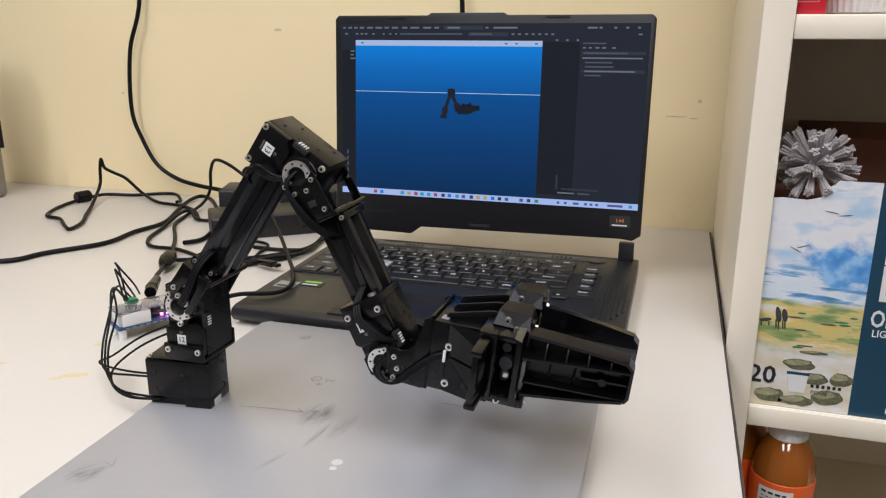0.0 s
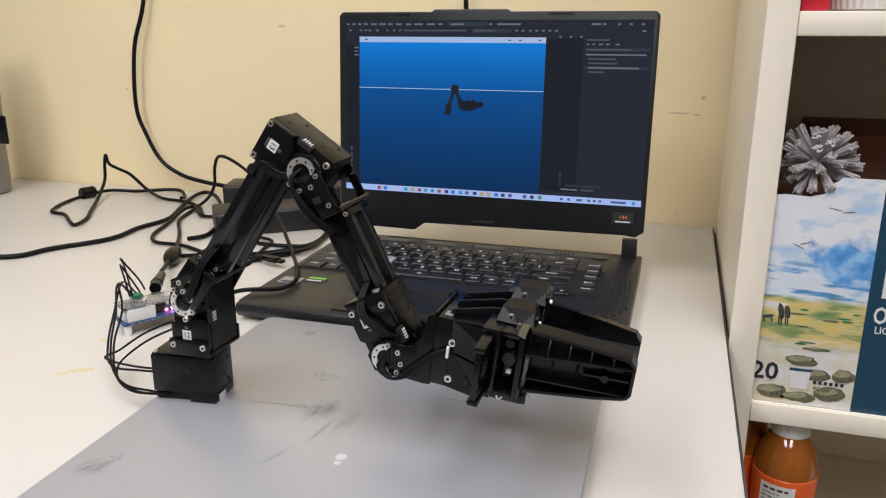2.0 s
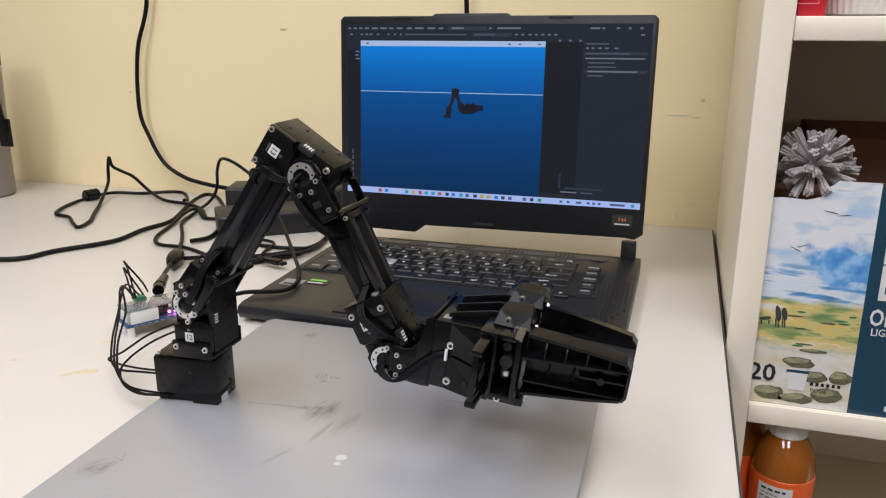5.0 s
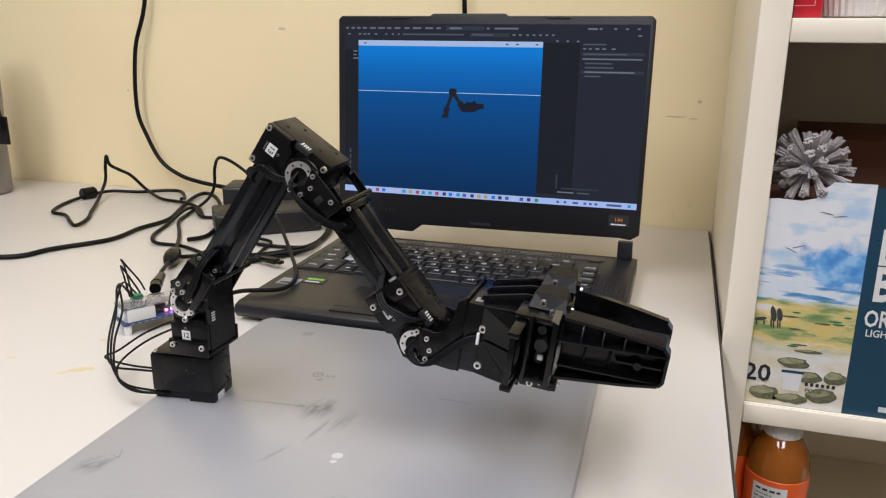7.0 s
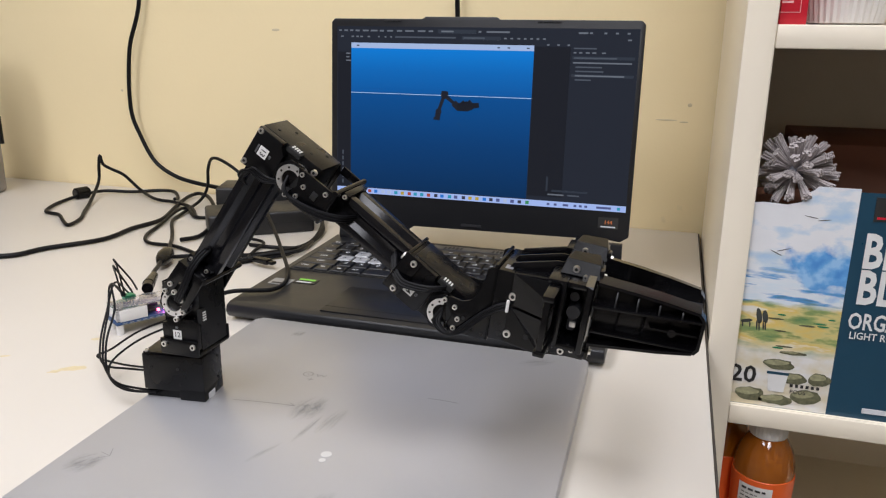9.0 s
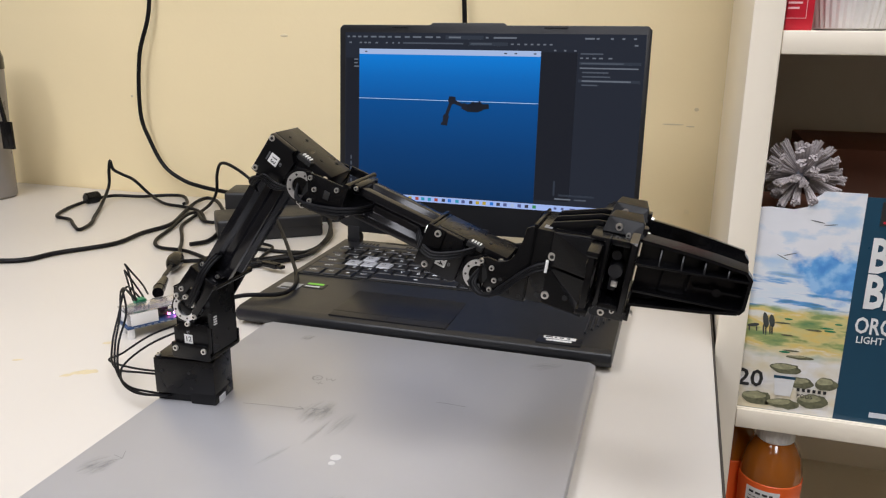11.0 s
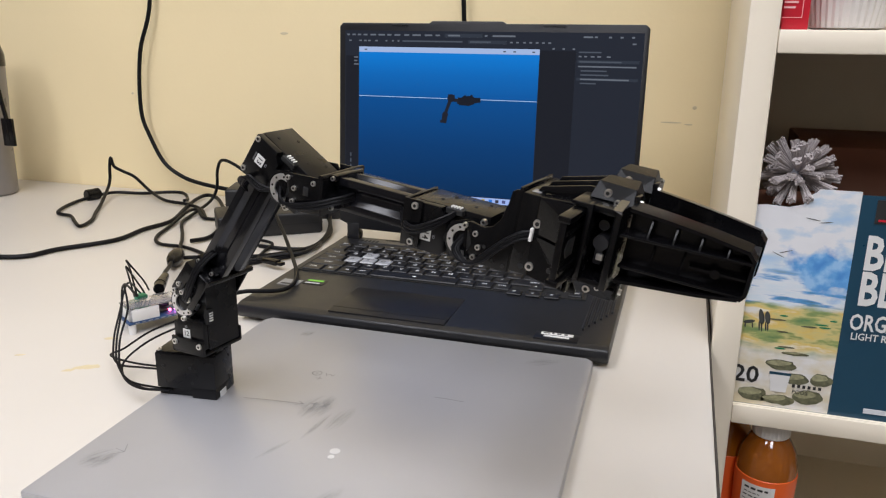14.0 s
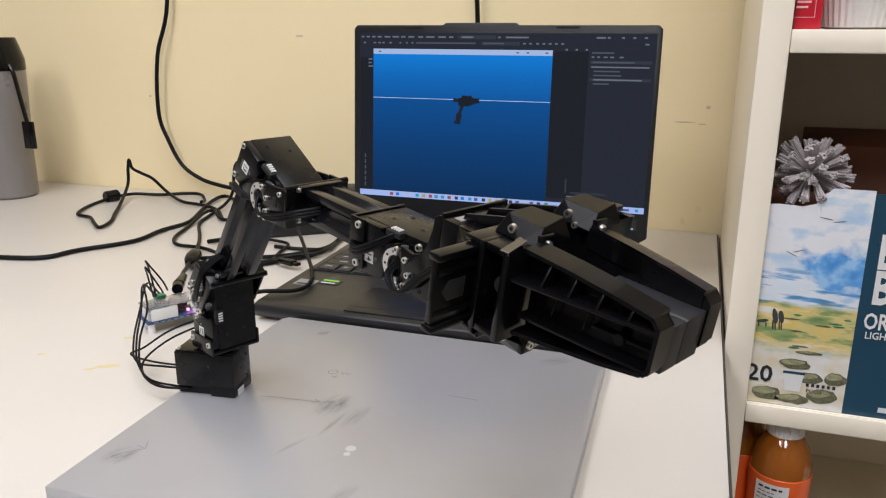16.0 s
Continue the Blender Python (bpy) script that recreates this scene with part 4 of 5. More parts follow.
def finger(s):
    """One ribbed finger and its carriage; s is -1 for the near side, 1 for the far one."""
    base, end = (36.5, 30.0) if s < 0 else (17.0, 17.0)

    def along(x, a, c):
        return a + (c - a) * (x - 88.0) / 58.0

    def outer(x, more=0.0):
        return s * (along(x, base, end) + more)

    def inner(x):
        return s * (along(x, base, end) - 9.0)

    def top(x):
        return float(np.interp(x, [88, 108, 126, 146], [46.8, 45.0, 42.8, 39.6]))

    def low(x):
        return float(np.interp(x, [88, 128, 146], [9.0, 13.0, 16.0]))

    tip = [(143.0, 40.0), (146.8, 36.0), (146.8, 19.0), (144.6, 15.8)]
    web = [(88.0, 46.5), (108.0, 44.6)] + tip + [(128.0, 12.8), (88.0, 9.0)]
    b = prism(B(), mm(*web), -0.0008, 0.0008, "y", 0.0003)
    for v in b.verts:
        v.co.y += inner(v.co.x / MM) * MM
    f = part("finger", b, M_PLAST, grip)
    # upper and lower rims, with a turned-down inner edge, in strips that taper to the tip
    xs = (88.0, 98.0, 108.0, 126.0, 143.5)
    b, c, d = B(), B(), B()
    for xa, xb in zip(xs, xs[1:]):
        hull(b, mm(*[(x, y, top(x) + k) for x in (xa, xb) for y, k in ((inner(x) - s, 1.4), (inner(x) - s, -0.4), (outer(x), -0.2), (outer(x), -1.9), (outer(x, -3), 0.5))]))
        hull(c, mm(*[(x, inner(x) - s * w, top(x) + 1.2 - h) for x in (xa, xb) for w in (0.4, 1.8) for h in (0.6, 9.5)]))
        hull(d, mm(*[(x, y, low(x) + k) for x in (xa, xb) for y in (inner(x) - s, outer(x, 0.6)) for k in (0, 1.7)]))
    for bm, name in ((b, "upper_rim"), (c, "inner_flange"), (d, "lower_rim")):
        bmesh.ops.remove_doubles(bm, verts=bm.verts, dist=0.00002)
        part(name, bm, M_PLAST, f)
    b = B()
    for (xa, za), (xb, zb) in zip(tip, tip[1:]):
        hull(b, mm(*[(x, y, z) for x, z in ((xa, za), (xb, zb), (xa - 1.8, za - (0.6 if za > 30 else -0.6)), (xb - 1.8, zb - (0.6 if zb > 30 else -0.6))) for y in (inner(145) - s, outer(145, 0.2))]))
    part("tip_wall", b, M_PLAST, f)
    for z, x0, a, e in ((34.2, 87.0, 5.4, 0.4), (17.4, 88.0, -1.0, -0.4)):
        b = hull(B(), mm(*[(x, y, z + k) for x in (x0, 145.8) for y in (inner(x), outer(x, along(x, a, e))) for k in (-0.7, 0.7)]))
        part("long_rib", soften(b, 0.3), M_PLAST, f)
    for x in (99.0, 110.5, 122.2, 134.5):
        b = hull(B(), mm(*[(x + k, y, z) for k in (-0.6, 0.6) for y, z in ((inner(x), 34.2), (outer(x, along(x, 4.0, 0)), 34.2), (outer(x, -2.5), top(x) - 1.2), (inner(x), top(x) - 1.2))]))
        part("cross_rib", soften(b, 0.25), M_PLAST, f)
    for x in (101.5, 115.5):
        y = inner(x)
        b = tube(B(), mm((x, y + s * 0.6, 32.5), (x + 0.4, y + s * 3.5, 28.0), (x, y + s * 4.5, 22.0), (x - 0.8, y + s, 18.4)), 0.0005, 6)
        part("rib_hook", b, M_TUBE, f)
    y = inner(131)
    part("short_rib", hull(B(), mm(*[(x, w, z) for x in (119.0, 145.5) for w in (inner(x), inner(x) + s * 5) for z in (24.2, 25.4)])), M_PLAST, f)
    part("finger_boss", cyl(B(), (0.131, y * MM, 0.0246), (0.131, (y + s * 6) * MM, 0.0246), 0.0027, 0.0023, seg=16), M_PLAST, f)
    # rubber gripping pad on the inner side, with a bevelled upper edge; the two pads meet
    meet = -7.9 + s * 0.15
    b = soften(hull(B(), mm(*[(x, y, z) for x, zt in ((106.0, 32.5), (146.0, 33.8)) for y, z in ((meet, zt - 0.6), (meet + s * 0.8, zt), (inner(x) - s * 0.9, zt), (inner(x) - s * 0.9, 14.5), (meet, 14.5))])), 0.4)
    part("grip_pad", b, M_PAD, f)
    # carriage: an open box riding on the rail
    car = block("carriage", 69.4, 86.6, s * 13, s * 17.0, 5.2, 45.2, 0.6, M_PLAST, grip)
    block("carriage_wall", 69.4, 72.4, s * 17, s * 42.6, 5.6, 45.0, 0.7, M_PLAST, car)
    block("carriage_wall", 83.2, 86.6, s * 17, s * 44.0, 5.6, 46.0, 0.7, M_PLAST, car)
    block("carriage_top", 72.4, 83.2, s * 17, s * 42.0, 41.8, 45.0, 0.5, M_PLAST, car)
    block("carriage_floor", 72.4, 83.2, s * 17, s * 42.0, 5.6, 8.8, 0.5, M_PLAST, car)
    block("rail_guide", 61.6, 70.6, s * 19, s * 42.6, 42.3, 45.0, 0.9, M_PLAST, car)
    block("rail_guide", 61.6, 70.6, s * 19, s * 42.6, 4.4, 7.0, 0.9, M_PLAST, car)
    facets("guide_chamfer", [(82.0, s * 44.8, 45.6), (86.4, s * 44.8, 45.8), (82.4, s * 34, 48.8), (86.6, s * 34, 49.0), (82.0, s * 33, 44.0), (86.4, s * 44, 44.0)], car, 0.15, M_GLOSS)
    b = cyl(B(), (0.0775, s * 0.0170, 0.0255), (0.0775, s * 0.0345, 0.0255), 0.0038, seg=18)
    part("roller", b, M_PAD, car)
    b = cyl(B(), (0.0765, s * 0.0170, 0.0335), (0.0765, s * 0.0310, 0.0335), 0.0027, seg=16)
    part("roller", b, M_PAD, car)
    block("linkage", 75.2, 79.2, s * 17, s * 33, 14.0, 26.0, 0.6, M_PAD, car)
    block("link_pin", 76.6, 80.0, s * 32, s * 34.4, 16.6, 19.8, 0.4, M_STEEL, car)
    # gabled cover plates above and below
    for q in (1, -1):
        pts = [(66.0, -30.0, 20.0), (66.0, -8.0, 20.0), (88.2, -7.0, 20.0), (88.2, -30.5, 20.0), (80.0, -31.5, 20.6), (68.1, -25.0, 28.0), (70.0, -13.0, 29.2), (84.8, -9.4, 28.8), (87.0, -25.5, 27.6)]
        shift, mid = (0.0 if s < 0 else 37.6), (25.2 if q > 0 else 22.4)
        cover = facets("cover", [(x, y + shift, mid + q * z) for x, y, z in pts], grip, 0.35, M_SATIN)
        ca, cb = sorted((mid + q * 17.5, mid + q * 25.5))
        block("cover_tab", 87.0, 89.6, shift - 29, shift - 21, ca, cb, 0.6, M_PLAST, cover)
        screw_parts(cover, mm((74.4, mid + q * 23.6)), (shift - 28.9) * MM, 0.0021)
        screw_parts(cover, mm((80.2, mid + q * 20.6)), (shift - 31.0) * MM, 0.0015)
        screw_parts(cover, [(0.0, 0.0)], 0.0, 0.0018, pose(0.0898, (shift - 25) * MM, (mid + q * 21.5) * MM, 0, 0, 90))


finger(-1)
finger(1)

# ---------------------------------------------------------------- bookcase beside the desk
SY, SX0, SX1, SB = 0.234, 0.3830, 1.28, 0.640
bookcase = empty("bookcase", pose(SX0, SY, -0.74), "cream painted metal bookcase standing against the wall beside the desk", "bookcase")
INV = Matrix.Translation((-SX0, -SY, 0.74))
b = B()
box(b, SX0, SX0 + 0.0024, SY + 0.001, SB, -0.74, 1.05, 0.0006)
side_l = part("side_panel", b, M_SHELF, bookcase, at=INV)
part("front_flange", box(B(), SX0 - 0.0025, SX0 + 0.0215, SY, SY + 0.004, -0.74, 1.05, 0.0014), M_SHELF, bookcase, at=INV)
part("side_panel", box(B(), SX1, SX1 + 0.0024, SY + 0.001, SB, -0.74, 1.05, 0.0006), M_SHELF, bookcase, at=INV)
part("front_flange", box(B(), SX1 - 0.022, SX1 + 0.0025, SY, SY + 0.004, -0.74, 1.05, 0.0014), M_SHELF, bookcase, at=INV)
part("back_panel", box(B(), SX0, SX1, SB, SB + 0.002, -0.74, 1.05), M_SHELF, bookcase, at=INV)
for z in (-0.66, -0.312, -0.055, 0.276, 0.65, 1.04):
    b = B()
    box(b, SX0 + 0.003, SX1 - 0.001, SY + 0.0042, SB, z - 0.0025, z, 0.0008)
    box(b, SX0 + 0.0217, SX1 - 0.0222, SY + 0.0005, SY + 0.0040, z - 0.0185, z, 0.0014)
    part("shelf_board", b, M_SHELF, bookcase, at=INV)

# coffee carton with a painted seaside
CX0, CX1, CY0, CZ0, CZ1 = 0.4005, 0.6350, SY + 0.0070, -0.055, 0.1480
carton = empty("coffee_box", pose(CX0, CY0, CZ0), "opened teal coffee carton with a painted seaside scene", "box")
CI = Matrix.Translation((-CX0, -CY0, -CZ0))
# the front is torn down at one upper corner
TORN = [(0.0495, 0.2000), (0.0440, 0.1965), (0.0405, 0.1890), (0.0300, 0.1862), (0.0120, 0.1872), (0.0, 0.1860)]
part("front_panel", prism(B(), [(0, 0), (CX1 - CX0, 0), (CX1 - CX0, 0.201)] + TORN, 0.0, 0.0012), M_TEAL, carton)
part("side_panel", box(B(), CX0, CX0 + 0.0012, CY0 + 0.0014, CY0 + 0.148, CZ0, CZ1 - 0.020), M_TEAL, carton, at=CI)
part("side_panel", box(B(), CX1 - 0.0012, CX1, CY0 + 0.0014, CY0 + 0.148, CZ0, CZ1 - 0.020), M_TEAL, carton, at=CI)
part("back_panel", box(B(), CX0, CX1, CY0 + 0.1485, CY0 + 0.15, CZ0, CZ1 - 0.045), M_TEAL, carton, at=CI)
part("inner_tray", box(B(), CX0 + 0.002, CX1 - 0.002, CY0 + 0.002, CY0 + 0.147, CZ0, CZ1 - 0.030), M_CARD, carton, at=CI)


def art_material():
    m = bpy.data.materials.new("seaside_print")
    m.use_nodes = True
    nt = m.node_tree
    bs = nt.nodes["Principled BSDF"]
    bs.inputs["Roughness"].default_value = 0.35
    tc = nt.nodes.new("ShaderNodeTexCoord")
    sep = nt.nodes.new("ShaderNodeSeparateXYZ")
    nt.links.new(tc.outputs["Object"], sep.inputs[0])

    def nz(scale, detail, stretch, off):
        mp = nt.nodes.new("ShaderNodeMapping")
        mp.inputs["Scale"].default_value, mp.inputs["Location"].default_value = stretch, off
        n = nt.nodes.new("ShaderNodeTexNoise")
        n.inputs["Scale"].default_value, n.inputs["Detail"].default_value = scale, detail
        nt.links.new(tc.outputs["Object"], mp.inputs[0])
        nt.links.new(mp.outputs[0], n.inputs["Vector"])
        return n.outputs["Fac"]

    def ramp(src, stops):
        r = nt.nodes.new("ShaderNodeValToRGB")
        while len(r.color_ramp.elements) < len(stops):
            r.color_ramp.elements.new(0.5)
        for el, (p, c) in zip(r.color_ramp.elements, stops):
            el.position, el.color = p, (*c, 1)
        nt.links.new(src, r.inputs[0])
        return r.outputs[0]

    def mixc(f, a, c):
        x = nt.nodes.new("ShaderNodeMix")
        x.data_type = "RGBA"
        nt.links.new(f, x.inputs[0])
        nt.links.new(a, x.inputs[6])
        nt.links.new(c, x.inputs[7])
        return x.outputs[2]

    wob = nt.nodes.new("ShaderNodeMath")
    wob.operation = "MULTIPLY_ADD"
    nt.links.new(nz(40, 4, (1, 1, 3), (0, 0, 0)), wob.inputs[0])
    wob.inputs[1].default_value = 0.016
    nt.links.new(sep.outputs[2], wob.inputs[2])
    hgt = nt.nodes.new("ShaderNodeMapRange")
    hgt.inputs[1].default_value, hgt.inputs[2].default_value = 0.0, 0.215
    nt.links.new(wob.outputs[0], hgt.inputs[0])
    sky = ramp(nz(22, 5, (1, 1, 2.0), (2, 0, 1)), [(0.0, (0.66, 0.67, 0.70)), (0.52, (0.74, 0.75, 0.77)), (0.60, (0.50, 0.62, 0.74)), (0.68, (0.40, 0.57, 0.76))])
    sea = ramp(nz(24, 4, (1, 1, 7), (0, 0, 3)), [(0.35, (0.60, 0.70, 0.78)), (0.52, (0.70, 0.74, 0.78)), (0.60, (0.10, 0.32, 0.62)), (0.68, (0.08, 0.20, 0.30))])
    land = ramp(nz(26, 6, (1, 1, 3.6), (5, 0, 0)), [(0.33, (0.72, 0.70, 0.64)), (0.42, (0.70, 0.52, 0.15)), (0.50, (0.60, 0.52, 0.22)), (0.56, (0.30, 0.36, 0.13)), (0.66, (0.12, 0.24, 0.10))])
    sand = ramp(nz(30, 5, (1, 1, 1.5), (1, 0, 7)), [(0.4, (0.74, 0.73, 0.71)), (0.62, (0.68, 0.60, 0.42))])
    s1 = ramp(hgt.outputs[0], [(0.27, (0, 0, 0)), (0.33, (1, 1, 1))])
    s2 = ramp(hgt.outputs[0], [(0.485, (0, 0, 0)), (0.505, (1, 1, 1))])
    s3 = ramp(hgt.outputs[0], [(0.60, (0, 0, 0)), (0.68, (1, 1, 1))])
    c = mixc(s1, sand, land)
    c = mixc(s2, c, sea)
    c = mixc(s3, c, sky)
    # one deep blue cloud washed over the pale sky
    off = nt.nodes.new("ShaderNodeVectorMath")
    off.operation = "SUBTRACT"
    off.inputs[1].default_value = (0.064, 0, 0.132)
    nt.links.new(tc.outputs["Object"], off.inputs[0])
    squash = nt.nodes.new("ShaderNodeVectorMath")
    squash.operation = "MULTIPLY"
    squash.inputs[1].default_value = (1 / 0.036, 0, 1 / 0.026)
    nt.links.new(off.outputs[0], squash.inputs[0])
    far = nt.nodes.new("ShaderNodeVectorMath")
    far.operation = "LENGTH"
    nt.links.new(squash.outputs[0], far.inputs[0])
    edge = nt.nodes.new("ShaderNodeMath")
    edge.operation = "MULTIPLY_ADD"
    edge.inputs[1].default_value = 2.2
    nt.links.new(nz(38, 5, (1, 1, 1.3), (4, 0, 2)), edge.inputs[0])
    nt.links.new(far.outputs["Value"], edge.inputs[2])
    wash = ramp(nz(70, 4, (1, 1, 1), (7, 0, 3)), [(0.35, (0.07, 0.26, 0.62)), (0.5, (0.13, 0.36, 0.70)), (0.62, (0.30, 0.52, 0.78))])
    cloud = nt.nodes.new("ShaderNodeMapRange")
    cloud.inputs[1].default_value, cloud.inputs[2].default_value = 2.05, 1.72
    nt.links.new(edge.outputs[0], cloud.inputs[0])
    c = mixc(cloud.outputs[0], c, wash)
    nt.links.new(c, bs.inputs["Base Color"])
    return m


M_ART = art_material()
AX1 = 0.4845
art = part("art_panel", prism(B(), [(0, 0.0005), (AX1 - CX0, 0.0005), (AX1 - CX0, 0.203), (0.0520, 0.203)] + TORN, -0.0004, -0.0001), M_ART, carton, "watercolour seaside picture")
M_ROCK = mat("rock_print", (0.13, 0.13, 0.075), 0.4, vary=0.95, scale=260)
M_MOSS = mat("moss_print", (0.30, 0.29, 0.17), 0.4, vary=0.7, scale=300)
M_DKPRINT = mat("dark_print", (0.05, 0.055, 0.05), 0.5, vary=0.3)


def blob(name, x, z, w, h, material, parent=art, tilt=0.0, deep=0.0008):
    b = B()
    bmesh.ops.create_circle(b, cap_ends=True, segments=18, radius=1.0, matrix=pose(x, -deep, z, 90, 0, 0) @ pose(0, 0, 0, 0, 0, tilt) @ Matrix.Diagonal((w / 2, h / 2, 1, 1)))
    for v in b.verts:
        k = 1 + 0.25 * noise.noise(v.co * 190)
        v.co.x, v.co.z = x + (v.co.x - x) * k, z + (v.co.z - z) * k
    return part(name, b, material, parent)


for x, z, w, h in ((0.020, 0.011, 0.026, 0.014), (0.042, 0.008, 0.028, 0.010), (0.041, 0.042, 0.026, 0.010), (0.054, 0.030, 0.024, 0.010), (0.066, 0.014, 0.026, 0.014), (0.075, 0.032, 0.020, 0.012), (0.050, 0.054, 0.022, 0.0035)):
    blob("painted_rock", x, z, w, h, M_ROCK)
    blob("painted_light", x - w * 0.10, z + h * 0.16, w * 0.72, h * 0.52, M_MOSS, tilt=4, deep=0.0009)
blob("painted_shape", 0.0195, 0.0855, 0.0045, 0.014, M_DKPRINT, tilt=12)
blob("painted_shape", 0.0245, 0.0855, 0.0045, 0.012, M_DKPRINT, tilt=10)
blob("painted_shape", 0.0100, 0.0800, 0.010, 0.0032, M_DKPRINT, tilt=12)
for x, z in ((0.0185, 0.0765), (0.0205, 0.0760), (0.0238, 0.0770), (0.0255, 0.0768), (0.0068, 0.0765), (0.0128, 0.0768)):
    blob("painted_stroke", x, z, 0.0013, 0.009 if x > 0.015 else 0.005, M_DKPRINT, tilt=6)
for k in range(9):
    random.seed(k)
    blob("painted_stroke", 0.045 + random.uniform(-0.02, 0.035), 0.07 + random.uniform(-0.016, 0.02), random.uniform(0.006, 0.016), 0.0016, M_ROCK if k % 2 else M_LEAF)
for x, z, t in ((0.032, 0.147, 18), (0.026, 0.144, -25), (0.050, 0.177, -10), (0.060, 0.175, 8)):
    blob("painted_bird", x, z, 0.011, 0.0008, M_GREYPRINT, tilt=t)
b = prism(B(), [(0.0345, 0.016), (0.0475, 0.016), (0.0495, 0.034), (0.0325, 0.034)], -0.0012, -0.0009)
part("painted_cup", b, M_LABEL, art)
part("painted_cup_rim", box(B(), 0.0320, 0.0500, -0.0013, -0.0010, 0.0325, 0.0350), M_TEAL, art)
words("20", 0.0225, M_TEXT, art, pose(0.0125, -0.0012, 0.0290, 90), "number", 0.0004)
b = B()
for k in range(6):
    box(b, 0.0520 + k * 0.0043, 0.0544 + k * 0.0043, -0.0014, -0.0012, 0.0222, 0.0252)
part("print_bar", b, M_TEXT, art)
words("PODS", 0.0052, M_TEXT, art, pose(0.0590, -0.0013, 0.0178, 90), "lettering")
NARROW = Matrix.Diagonal((0.66, 1, 1, 1))
words("BR", 0.0410, M_LABEL, carton, pose(0.1080, -0.0006, 0.1500, 90) @ NARROW, "lettering", 0.0012)
words("BL", 0.0410, M_LABEL, carton, pose(0.1065, -0.0006, 0.1185, 90) @ NARROW, "lettering", 0.0012)
words("ORGANIC", 0.0205, M_LABEL, carton, pose(0.1205, -0.0006, 0.0890, 90) @ NARROW, "lettering", 0.0004)
words("LIGHT ROAST", 0.0090, M_LABEL, carton, pose(0.1160, -0.0006, 0.0765, 90) @ Matrix.Diagonal((0.85, 1, 1, 1)), "lettering", 0.0001)
part("mark", box(B(), 0.0960, 0.1500, -0.0006, 0, 0.177, 0.197), M_TEXT, carton, "black panel with a plain red stroke")
part("mark_stroke", box(B(), 0.0985, 0.1400, -0.0010, -0.0006, 0.1790, 0.1808), M_RED, carton)
part("print_bar", box(B(), 0.1120, 0.1400, -0.0006, 0, 0.006, 0.0105), M_INK, carton)
# torn paper edge along the open top
b = B()
random.seed(21)
pts = [(0.0500, 0.196)]
x = 0.0510
while x < 0.232:
    pts.append((x, 0.1985 + random.uniform(-0.0006, 0.0022)))
    x += random.uniform(0.004, 0.011)
pts += [(0.234, 0.200), (0.234, 0.196)]
prism(b, pts, 0.0014, 0.0022)
part("torn_edge", b, mat("torn_paper", (0.42, 0.33, 0.27), 0.8), carton)

tagged(part("cardboard_box", box(B(), 0.466, 0.80, 0.43, 0.60, -0.055, 0.1600, 0.002), M_CARD), "dark brown cardboard box at the back of a shelf", "box")

# grey spiky brush head
BC = Vector((0.4365, 0.266, 0.1560))
brush = empty("spiky_brush", Matrix.Translation(BC), "round grey brush of thick bristle tufts lying on the coffee carton", "brush")
b = B()
bmesh.ops.create_icosphere(b, subdivisions=2, radius=0.009)
part("core", b, mat("brush_core", (0.20, 0.21, 0.24), 0.6), brush)
random.seed(31)
TUFT = []
for k in range(5):
    b = B()
    L = 0.0280 + 0.0018 * k
    for j in range(13):
        a, q = j * 2.4, math.sqrt((j + 0.3) / 13)
        o = Vector((math.cos(a), math.sin(a), 0)) * q
        tip = Vector((o.x * 0.0039 + random.uniform(-0.0004, 0.0004), o.y * 0.0030, L * random.uniform(0.90, 1.0)))
        cyl(b, Vector((o.x * 0.0012, o.y * 0.0012, 0.006)), tip, 0.0007, 0.0011, seg=6)
    TUFT.append(mesh_of("bristle_tuft", b, M_SPIKE))
N = 62
for k in range(N):
    z = 1 - 2 * (k + 0.5) / N
    a = k * 2.399963 + random.uniform(-0.25, 0.25)
    d = Vector((math.sqrt(1 - z * z) * math.cos(a), math.sqrt(1 - z * z) * math.sin(a), z + random.uniform(-0.12, 0.12))).normalized()
    if d.z < -0.80:
        continue
    shared("bristle_tuft", TUFT[k % 5], brush, d.to_track_quat("Z", "Y").to_matrix().to_4x4() @ pose(0, 0, 0, 0, 0, 70 * k))

# things on the board above
red = empty("red_box", pose(0.4065, 0.246, 0.276), "red carton with a fine pale outline on the upper shelf", "box")
part("carton", box(B(), 0, 0.0200, 0, 0.11, 0, 0.135, 0.0006), M_RED, red)
b = B()
box(b, -0.002, 0.0148, -0.0004, 0, 0.0092, 0.0097)
box(b, 0.0143, 0.0148, -0.0004, 0, 0.0097, 0.12)
part("outline", b, mat("pink_print", (0.75, 0.35, 0.36), 0.5), red)
b = B()
for z, w in ((0.0165, 0.009), (0.0205, 0.011), (0.0265, 0.012)):
    box(b, 0.0005, w, -0.0004, 0, z, z + 0.0016)
part("print_bar", b, mat("pink_print", (0.80, 0.45, 0.45), 0.5), red)
b = lathe(B(), [(0.0235, 0.0), (0.0300, 0.002), (0.0350, 0.03), (0.040, 0.085), (0.0375, 0.085), (0.033, 0.03), (0.028, 0.006), (0.001, 0.006)], (0.4610, 0.292, 0.276), 144, 36, 0.035)
tagged(part("ribbed_bowl", b, M_CUP), "white ribbed ceramic bowl on the upper shelf", "bowl")


